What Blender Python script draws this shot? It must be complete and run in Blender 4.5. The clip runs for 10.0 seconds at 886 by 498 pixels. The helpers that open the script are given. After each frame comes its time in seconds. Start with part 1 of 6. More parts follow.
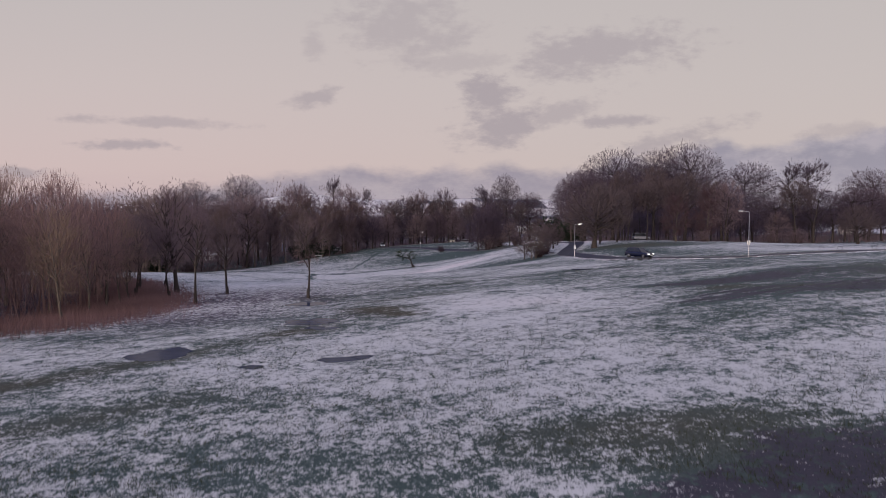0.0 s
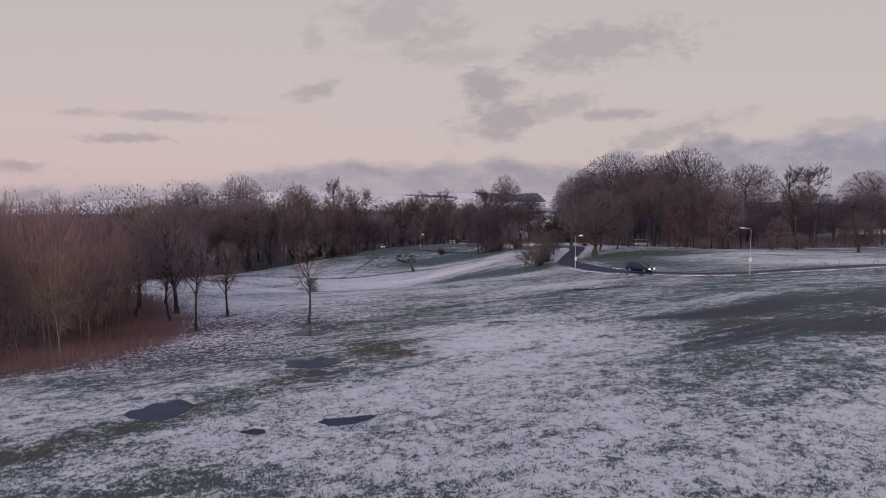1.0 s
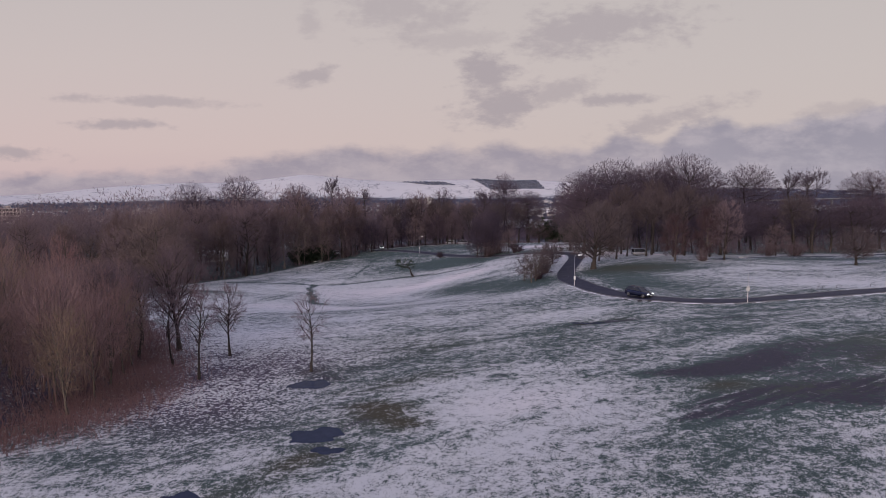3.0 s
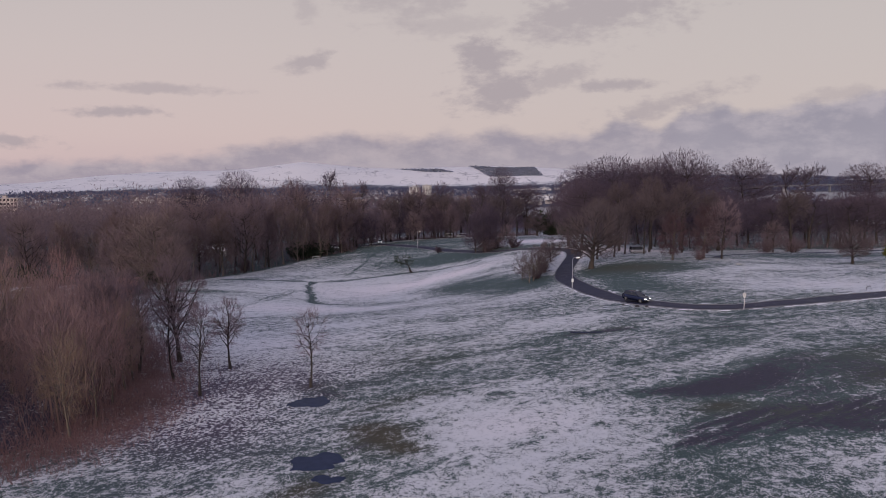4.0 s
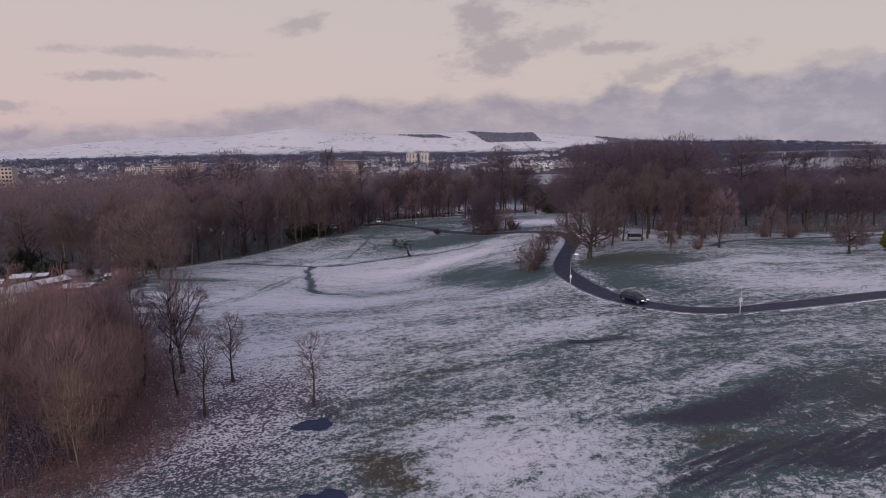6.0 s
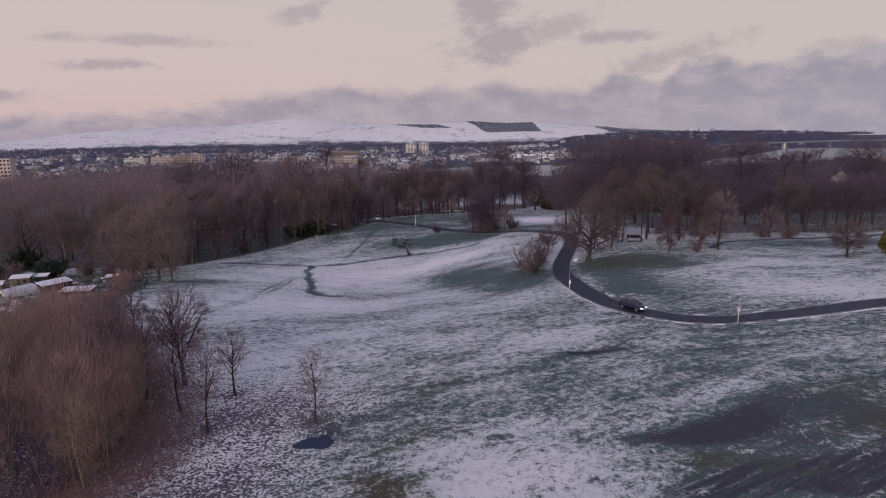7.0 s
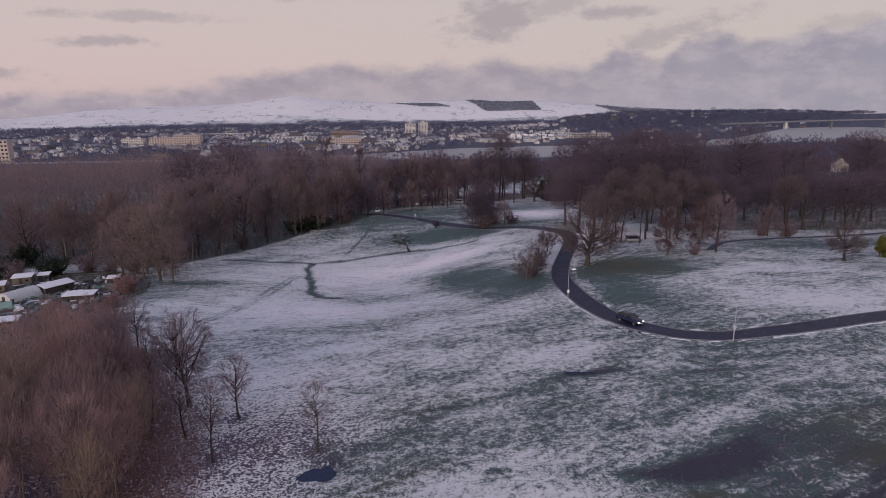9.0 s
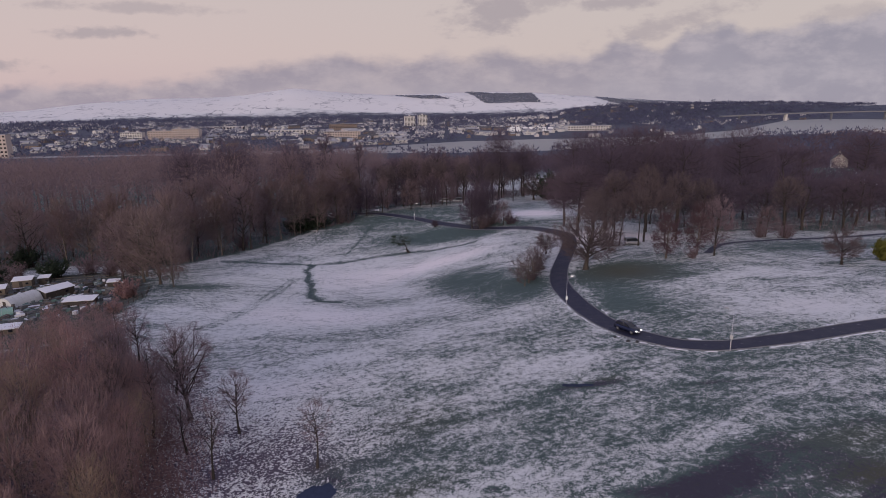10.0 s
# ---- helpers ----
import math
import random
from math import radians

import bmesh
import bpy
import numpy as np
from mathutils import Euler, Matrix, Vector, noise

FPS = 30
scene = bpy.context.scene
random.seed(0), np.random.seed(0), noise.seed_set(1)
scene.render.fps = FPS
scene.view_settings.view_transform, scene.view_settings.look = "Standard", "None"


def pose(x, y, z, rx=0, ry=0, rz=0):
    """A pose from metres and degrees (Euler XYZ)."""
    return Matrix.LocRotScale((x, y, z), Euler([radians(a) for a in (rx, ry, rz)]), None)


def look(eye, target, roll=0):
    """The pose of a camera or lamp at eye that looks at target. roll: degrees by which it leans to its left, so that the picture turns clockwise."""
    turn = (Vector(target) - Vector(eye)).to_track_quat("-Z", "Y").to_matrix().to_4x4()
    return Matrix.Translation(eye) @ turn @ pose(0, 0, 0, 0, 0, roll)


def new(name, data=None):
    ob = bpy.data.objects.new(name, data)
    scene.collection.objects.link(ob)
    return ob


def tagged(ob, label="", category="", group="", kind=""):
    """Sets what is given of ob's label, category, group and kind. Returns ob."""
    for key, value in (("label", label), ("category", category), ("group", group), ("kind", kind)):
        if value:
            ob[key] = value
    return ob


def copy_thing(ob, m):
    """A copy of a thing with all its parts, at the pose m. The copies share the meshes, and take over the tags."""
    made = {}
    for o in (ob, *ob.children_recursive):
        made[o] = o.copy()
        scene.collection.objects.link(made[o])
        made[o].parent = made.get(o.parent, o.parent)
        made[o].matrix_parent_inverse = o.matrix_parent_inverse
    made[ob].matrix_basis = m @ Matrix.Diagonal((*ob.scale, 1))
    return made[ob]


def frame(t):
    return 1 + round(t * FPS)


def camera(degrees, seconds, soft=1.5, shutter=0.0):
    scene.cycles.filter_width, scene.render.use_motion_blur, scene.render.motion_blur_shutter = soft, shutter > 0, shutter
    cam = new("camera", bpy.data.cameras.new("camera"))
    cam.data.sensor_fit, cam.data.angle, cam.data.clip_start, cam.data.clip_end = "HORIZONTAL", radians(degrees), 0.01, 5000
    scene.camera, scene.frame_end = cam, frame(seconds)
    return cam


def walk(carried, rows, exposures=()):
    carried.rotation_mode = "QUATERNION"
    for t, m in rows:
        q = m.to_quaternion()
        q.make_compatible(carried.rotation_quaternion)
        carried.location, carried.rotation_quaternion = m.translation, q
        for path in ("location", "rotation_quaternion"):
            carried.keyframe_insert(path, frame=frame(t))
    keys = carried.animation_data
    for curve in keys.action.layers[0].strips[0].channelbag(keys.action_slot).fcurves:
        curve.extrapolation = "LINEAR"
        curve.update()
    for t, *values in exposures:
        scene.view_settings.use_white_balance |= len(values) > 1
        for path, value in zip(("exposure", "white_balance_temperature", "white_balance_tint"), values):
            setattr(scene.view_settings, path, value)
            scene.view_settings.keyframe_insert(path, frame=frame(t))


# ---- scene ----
cam = camera(72.6, 10.0, soft=0.8, shutter=0.5)
PATH = [
    (0, (-0.022, -0.478, 6.747), (-0.017, 1.519, 6.626), -0.1),
    (0.5, (-0.142, -0.109, 8.348), (-0.136, 1.887, 8.219), -0.1),
    (1, (-0.162, -0.035, 9.942), (-0.156, 1.96, 9.8), -0.1),
    (1.5, (-0.269, -0.073, 11.501), (-0.26, 1.921, 11.349), -0.1),
    (2, (-0.328, -0.113, 13.011), (-0.318, 1.881, 12.85), -0.0),
    (2.5, (-0.372, -0.006, 14.489), (-0.362, 1.986, 14.317), -0.1),
    (4, (-0.321, 0.09, 18.893), (-0.305, 2.077, 18.662), -0.4),
    (4.5, (-0.377, 0.027, 20.316), (-0.358, 2.01, 20.059), -0.5),
    (5, (-0.383, 0.211, 21.719), (-0.363, 2.19, 21.432), -0.5),
    (5.5, (-0.434, 0.46, 23.078), (-0.413, 2.434, 22.76), -0.5),
    (7, (-0.523, 0.706, 27.368), (-0.499, 2.67, 26.992), -0.5),
    (7.5, (-0.565, 0.853, 28.762), (-0.54, 2.815, 28.375), -0.5),
    (8, (-0.53, 0.965, 30.191), (-0.504, 2.924, 29.79), -0.5),
    (8.5, (-0.472, 1.028, 31.582), (-0.447, 2.984, 31.162), -0.5),
    (9, (-0.492, 1.154, 33.039), (-0.467, 3.104, 32.594), -0.5),
    (9.5, (-0.415, 1.252, 34.453), (-0.39, 3.196, 33.983), -0.6),
    (10, (-0.322, 1.388, 35.813), (-0.296, 3.332, 35.343), -0.6),
]
walk(cam, [(t, look(eye, target, roll)) for t, eye, target, roll in PATH])

# ---- world, sun, exposure ----
scene.view_settings.exposure = 0.0


class Nodes:
    """Short hand for building node trees."""

    def __init__(self, tree):
        self.t = tree
        tree.nodes.clear()

    def n(self, kind, props=None, ins=None):
        node = self.t.nodes.new("ShaderNode" + kind)
        props = props or {}
        if "operation" in props:
            node.operation = props["operation"]
        if "use_clamp" in props:
            node.use_clamp = props["use_clamp"]
        if "interpolation_type" in props:
            node.interpolation_type = props["interpolation_type"]
        if "data_type" in props:
            node.data_type = props["data_type"]
        if "blend_type" in props:
            node.blend_type = props["blend_type"]
        if "attribute_name" in props:
            node.attribute_name = props["attribute_name"]
        for k, v in (ins or {}).items():
            if isinstance(v, bpy.types.NodeSocket):
                self.t.links.new(v, node.inputs[k])
            else:
                node.inputs[k].default_value = v
        return node

    def m(self, op, a, b=0.0, c=0.0, clamp=False):
        node = self.n("Math", {"operation": op, "use_clamp": clamp}, {0: a, 1: b, 2: c})
        return node.outputs[0]

    def step(self, x, lo, hi):
        node = self.n("MapRange", {"interpolation_type": "SMOOTHSTEP"}, {0: x, 1: lo, 2: hi, 3: 0.0, 4: 1.0})
        return node.outputs[0]

    def mix(self, f, a, b):
        node = self.n("Mix", {"data_type": "RGBA"}, {0: f, 6: a, 7: b})
        return node.outputs[2]

    def noise(self, vec, scale, detail=3.0, rough=0.55):
        node = self.n("TexNoise", None, {"Vector": vec, "Scale": scale, "Detail": detail, "Roughness": rough})
        return node.outputs[0]

    def ramp(self, x, stops):
        node = self.n("ValToRGB", None, {0: x})
        el = node.color_ramp.elements
        while len(el) < len(stops):
            el.new(0.5)
        for e, (p, c) in zip(el, stops):
            e.position = p
            e.color = (*c, 1) if isinstance(c, tuple) else (c, c, c, 1)
        return node.outputs[0]


def build_sky():
    world = bpy.data.worlds.new("winter_sky")
    scene.world = world
    world.use_nodes = True
    k = Nodes(world.node_tree)
    way = k.n("TexCoord").outputs["Generated"]
    sep = k.n("SeparateXYZ", None, {0: way})
    x, y, z = sep.outputs
    ahead = k.m("MAXIMUM", k.m("ABSOLUTE", y), 0.2)
    u = k.m("DIVIDE", x, ahead)
    v = k.m("DIVIDE", z, ahead)
    uv = k.n("CombineXYZ", None, {0: u, 1: k.m("MULTIPLY", v, 2.0), 2: 0.0}).outputs[0]
    wob = k.noise(uv, 14.0, 5.0, 0.62)
    wob2 = k.noise(uv, 46.0, 4.0, 0.6)
    puff = k.m("ADD", k.m("MULTIPLY", k.m("SUBTRACT", wob, 0.5), 2.6), k.m("MULTIPLY", k.m("SUBTRACT", wob2, 0.5), 1.4))
    sky = k.n("TexSky")
    sky.sky_type, sky.sun_disc, sky.dust_density = "NISHITA", False, 3.0
    sky.sun_elevation, sky.sun_rotation = radians(10.5), radians(206.6)
    clear = k.n("Mix", {"data_type": "RGBA", "blend_type": "MULTIPLY"}, {0: 1.0, 6: sky.outputs[0], 7: (0.1, 0.1, 0.1, 1)}).outputs[2]
    # high thin veil: pinkish low down, creamy grey higher up
    veil = k.ramp(k.m("MULTIPLY", v, 0.8), [(0.0, (0.63, 0.475, 0.49)), (0.06, (0.66, 0.52, 0.515)), (0.17, (0.625, 0.53, 0.52)), (0.30, (0.565, 0.51, 0.505)), (0.50, (0.41, 0.41, 0.57)), (1.0, (0.33, 0.36, 0.66))])
    tone = k.step(u, -0.7, 0.5)
    veil = k.mix(k.m("MULTIPLY", tone, 0.5), veil, (0.56, 0.505, 0.482, 1))
    base = k.mix(0.92, clear, veil)
    # separate clouds: direction (u, v), half sizes, slant, weight
    clouds = [
        (0.080, 0.190, 0.040, 0.040, 0.0, 1.0), (0.105, 0.140, 0.070, 0.026, 0.15, 1.0), (0.180, 0.155, 0.060, 0.018, 0.4, 0.7),
        (-0.207, 0.187, 0.036, 0.013, 0.2, 0.8), (-0.52, 0.112, 0.070, 0.008, 0.0, 0.9), (-0.46, 0.148, 0.110, 0.007, -0.04, 0.7),
        (-0.688, 0.066, 0.050, 0.010, -0.1, 0.9), (0.295, 0.150, 0.055, 0.009, 0.05, 0.9), (0.383, 0.120, 0.095, 0.015, 0.25, 0.8),
        (0.250, 0.260, 0.130, 0.034, 0.12, 0.8), (-0.056, 0.300, 0.090, 0.050, -0.1, 0.6), (-0.207, 0.277, 0.014, 0.026, 0.0, 0.45),
        (0.03, 0.245, 0.080, 0.014, 0.0, 0.45), (0.66, 0.135, 0.050, 0.010, 0.1, 0.5)]
    total = None
    for cu, cv, ru, rv, slant, weight in clouds:
        du = k.m("SUBTRACT", u, cu)
        dv = k.m("SUBTRACT", k.m("SUBTRACT", v, cv), k.m("MULTIPLY", du, slant))
        q = k.m("ADD", k.m("POWER", k.m("ABSOLUTE", k.m("DIVIDE", du, ru)), 2.0), k.m("POWER", k.m("ABSOLUTE", k.m("DIVIDE", dv, rv)), 2.0))
        f = k.m("MULTIPLY", k.step(k.m("ADD", k.m("SQRT", q), k.m("MULTIPLY", puff, -1.25)), 1.6, 0.3), weight)
        total = f if total is None else k.m("MAXIMUM", total, f)
    # the bank of cloud along the horizon
    ridge = k.ramp(k.m("ADD", k.m("MULTIPLY", u, 0.6), 0.5), [
        (0.0, 0.16), (0.157, 0.19), (0.238, 0.197), (0.276, 0.241), (0.32, 0.31), (0.396, 0.374), (0.417, 0.404), (0.449, 0.348), (0.487, 0.361), (0.509, 0.412), (0.53, 0.353), (0.562, 0.421),
        (0.595, 0.361), (0.648, 0.361), (0.674, 0.489), (0.695, 0.48), (0.718, 0.395), (0.742, 0.573), (0.784, 0.623), (0.802, 0.522), (0.843, 0.573), (0.88, 0.623), (0.94, 0.70), (1.0, 0.66)])
    heap = k.m("MULTIPLY", k.m("SUBTRACT", k.noise(uv, 16.0, 6.0, 0.6), 0.5), 0.035)
    top = k.m("ADD", k.m("ADD", k.m("MULTIPLY", ridge, 0.2), heap), k.m("MULTIPLY", puff, 0.006))
    gap = k.m("SUBTRACT", top, v)
    bank = k.step(gap, -0.006, 0.018)
    lumps = k.noise(uv, 10.0, 6.0, 0.62)
    grey = k.mix(k.step(lumps, 0.38, 0.66), (0.285, 0.262, 0.335, 1), (0.44, 0.385, 0.43, 1))
    low = k.mix(k.m("MULTIPLY", k.step(gap, 0.01, 0.09), 0.75), grey, (0.388, 0.36, 0.428, 1))
    base = k.mix(k.m("MULTIPLY", total, 0.72), base, (0.36, 0.315, 0.35, 1))
    low = k.mix(k.m("MULTIPLY", k.step(u, 0.1, 0.6), 0.6), low, k.mix(k.step(lumps, 0.42, 0.66), (0.25, 0.252, 0.338, 1), (0.388, 0.368, 0.445, 1)))
    base = k.mix(k.m("MULTIPLY", bank, 0.82), base, low)
    out = k.n("Background", None, {0: base, 1: 1.0})
    k.t.links.new(out.outputs[0], k.n("OutputWorld").inputs[0])


build_sky()
sun_data = bpy.data.lights.new("sun", "SUN")
sun_data.energy, sun_data.angle, sun_data.color = 2.1, radians(30), (1.0, 0.83, 0.72)
sun = new("sun", sun_data)
sun.matrix_world = look((-150, -300, 62), (0, 0, 0))

# ---- lie of the land ----
HILLOCKS = [
    (-45, 20, 40, .94), (0, 20, 40, -.29), (45, 20, 40, 1.5), (0, 60, 30, -.2), (40, 60, 35, 1.28), (80, 90, 40, .86),
    (-75, 100, 40, 3.29), (-30, 100, 30, -.84), (5, 95, 28, 1.24), (40, 100, 30, -.19), (-100, 150, 45, -2.01), (-55, 145, 30, 2.93), (-22, 145, 26, -4.8),
    (12, 135, 24, -.53), (40, 140, 26, 2.81), (80, 145, 40, 1.29), (-80, 200, 45, -1.68), (-35, 195, 30, -.65), (0, 190, 28, -3.69), (30, 185, 26, 4.11),
    (65, 190, 35, -1.07), (-50, 240, 40, 1.58), (-10, 240, 35, 3.13), (40, 245, 40, 2.27), (100, 240, 60, .92)]
RIVER = -50.0


def smooth(a, b, x):
    q = np.clip((x - a) / (b - a), 0, 1)
    return q * q * (3 - 2 * q)


def wave(x, y, size, seed=0.0):
    """Cheap smooth unevenness, about -1 to 1."""
    a, b = x / size + seed, y / size - seed
    return (np.sin(a * 1.3 + np.sin(b * 1.7)) + np.sin(b * 1.1 + 1.9 * np.sin(a * 0.7 + seed)) + np.sin(a * 2.3 - b * 1.9 + seed)) / 3


RIDGE_AZ = np.array([-1.2, -.606, -.545, -.507, -.436, -.319, -.218, -.132, -.06, .067, .156, .209, .296, .455, .637, 1.2])
RIDGE_UP = np.array([-.012, -.0064, .0005, .0074, .0132, .0158, .028, .0189, .0166, .0197, .0186, .0136, .006, -.002, -.008, -.01])


def land(x, y):
    """Height of the ground at x, y (arrays or numbers)."""
    x, y = np.asarray(x, float), np.asarray(y, float)
    z = -0.24 + 0.0353 * x - 0.0412 * y
    for cx, cy, s, w in HILLOCKS:
        z = z + w * np.exp(-((x - cx) ** 2 + (y - cy) ** 2) / (2 * s * s))
    r = np.hypot(x, y)
    z = z + 0.06 * wave(x, y, 3.1) + 0.16 * wave(x, y, 11.0, 2.0)
    f = smooth(290, 900, r)
    z = z * (1 - f) + RIVER * f
    az = np.arctan2(x, np.maximum(y, 1.0))
    # the wooded knoll above the river, and the low ridge across the estuary
    z = z + 9 * np.exp(-((r - 560) / 170) ** 2) * smooth(-0.08, -0.3, az) * (y > 0)
    z = z + 64 * np.exp(-((r - 3050 - 850 * smooth(0.34, 0.52, az)) / 300) ** 2) * smooth(0.08, 0.33, az) * (1 - 0.25 * smooth(0.45, 0.6, az)) * (y > 0)
    z = z + 9 * np.exp(-((x - 272) ** 2 + (y - 405) ** 2) / (2 * 42.0 ** 2))
    # hills on the far side of the valley
    crest = 21.0 + 4600 * np.interp(az, RIDGE_AZ, RIDGE_UP)
    up = smooth(3650, 4600, r)
    z = z + (crest - RIVER + 5 * wave(x, y, 190.0, 1.0) + 9 * wave(x, y, 420.0, 4.0)) * up ** 1.3 * (y > 0)
    return z


def ground_at(x, y):
    return float(land(x, y))


def inside(x, y, poly):
    """Which of the points lie in the polygon."""
    x, y = np.asarray(x, float), np.asarray(y, float)
    hit = np.zeros(x.shape, bool)
    for (ax, ay), (bx, by) in zip(poly, poly[1:] + poly[:1]):
        cut = ((ay > y) != (by > y)) & (x < (bx - ax) * (y - ay) / (by - ay + 1e-12) + ax)
        hit ^= cut
    return hit


def within(x, y, poly, soft):
    """1 inside a polygon, 0 outside, with a soft rim."""
    d = near_line(x, y, poly + poly[:1])
    return smooth(-soft, soft, np.where(inside(x, y, poly), d, -d))


def near_line(x, y, line):
    """Distance to a broken line."""
    best = np.full(np.shape(x), 1e9)
    for (ax, ay), (bx, by) in zip(line, line[1:]):
        dx, dy = bx - ax, by - ay
        q = np.clip(((x - ax) * dx + (y - ay) * dy) / (dx * dx + dy * dy), 0, 1)
        best = np.minimum(best, np.hypot(x - ax - q * dx, y - ay - q * dy))
    return best


ROAD = [(150, 111.4), (110, 101.3), (74, 91.8), (58, 87.1), (50, 85.3), (43, 84.4), (36.8, 85.6), (32.3, 89.8), (29.3, 95.6), (27.2, 104.5), (26.2, 114), (26.2, 124), (28.2, 135), (32, 147), (35.8, 159), (37.5, 171), (35, 182), (28.5, 192), (17, 202), (8, 211), (-7, 226), (-18, 237), (-27, 244), (-45, 254), (-75, 262)]
TRACKS = [[(-45, 108), (-42.6, 118.3), (-41.5, 136.6), (-39.7, 163)], [(-43.4, 108), (-41, 118.3), (-39.9, 136.6), (-38.1, 163)], [(-30, 182), (-27, 200), (-24, 222)], [(66, 118), (84, 124), (100, 137)]]
MUD_FLAT = [(16, 50.3), (20.9, 51.3), (26.2, 53.8), (31.6, 58.2), (35.6, 59), (40, 56), (43, 52), (37, 47.5), (28.9, 44.4), (25.5, 45.2), (24.4, 47.2), (20.2, 47.6)]
MUD_CORE = [(16, 50.3), (21, 51.4), (26, 53.2), (30.5, 54.5), (31, 51.5), (27, 49), (22, 48.2)]
RUT_FLAT = [(16, 41.2), (20.2, 43.7), (23.5, 44.6), (29, 44.4), (35, 46), (41, 49.5), (46, 50), (38, 42), (30, 38.3), (25.2, 40.6), (19.8, 39.0), (15, 37.6)]
NEAR_MUD = [(3.4, 11.8), (5, 12.6), (7.6, 14), (8.3, 15.7), (11, 15.6), (13, 16.4), (17, 14), (15, 9), (9, 7.5), (3.4, 9)]
FOOTPATH = [(66, 143), (78, 158), (96, 163), (118, 166), (150, 172)]
SWALE = [(24, 75.5), (18, 73.8), (8, 69), (0, 65.5), (-6, 61), (-12, 55.5)]
DITCH = [(-39, 178), (-36, 166), (-33.5, 156), (-30.5, 146), (-29, 140), (-24, 138.5)]
BROOK = [(-66, 183), (-50, 179), (-39, 178), (-30, 182), (-13, 189), (-2, 187), (12, 186)]
THICKET = [(-35, 42), (-32, 48), (-32.5, 55), (-35, 63), (-40, 71), (-43, 80), (-47, 88), (-53, 96), (-66, 99), (-82, 94), (-104, 84), (-100, 44), (-50, 30)]
WOOD_LEFT = [(-150, 178), (-122, 192), (-103, 191), (-90, 176), (-74, 186), (-58, 205), (-46, 221), (-32, 226), (-31, 262), (-40, 330), (-230, 330), (-280, 150), (-180, 140)]
WOOD_MID = [(-31, 262), (-5, 258), (14, 262), (36, 285), (48, 305), (60, 350), (-40, 350)]
WOOD_RIGHT = [(55, 202), (72, 196), (86, 184), (100, 180), (135, 172), (190, 175), (240, 210), (240, 330), (70, 330), (66, 262), (54, 220)]

# ---- materials ----
def material(name):
    mat = bpy.data.materials.new(name)
    mat.use_nodes = True
    return mat, Nodes(mat.node_tree)


def finish(k, colour, rough=0.8, metal=0.0, bump=None, strength=0.3, dist=0.02, spec=0.4, extra=None):
    ins = {"Base Color": colour, "Roughness": rough, "Metallic": metal, "Specular IOR Level": spec}
    ins.update(extra or {})
    if bump is not None:
        ins["Normal"] = k.n("Bump", None, {"Height": bump, "Strength": strength, "Distance": dist}).outputs[0]
    sh = k.n("BsdfPrincipled", None, ins)
    k.t.links.new(sh.outputs[0], k.n("OutputMaterial").inputs[0])


def plain(name, colour, rough=0.7, metal=0.0, vary=0.25, scale=3.0, spec=0.4):
    """Paint, plaster or plastic with faint stains at two scales."""
    mat, k = material(name)
    p = k.n("TexCoord").outputs["Object"]
    f = k.m("ADD", k.m("MULTIPLY", k.noise(p, scale, 3.0), 0.6), k.m("MULTIPLY", k.noise(p, scale * 9, 2.0), 0.4))
    lo = tuple(c * (1 - vary) for c in colour) + (1,)
    hi = tuple(min(1, c * (1 + vary)) for c in colour) + (1,)
    finish(k, k.mix(f, lo, hi), rough, metal, f, 0.15, 0.01, spec)
    return mat


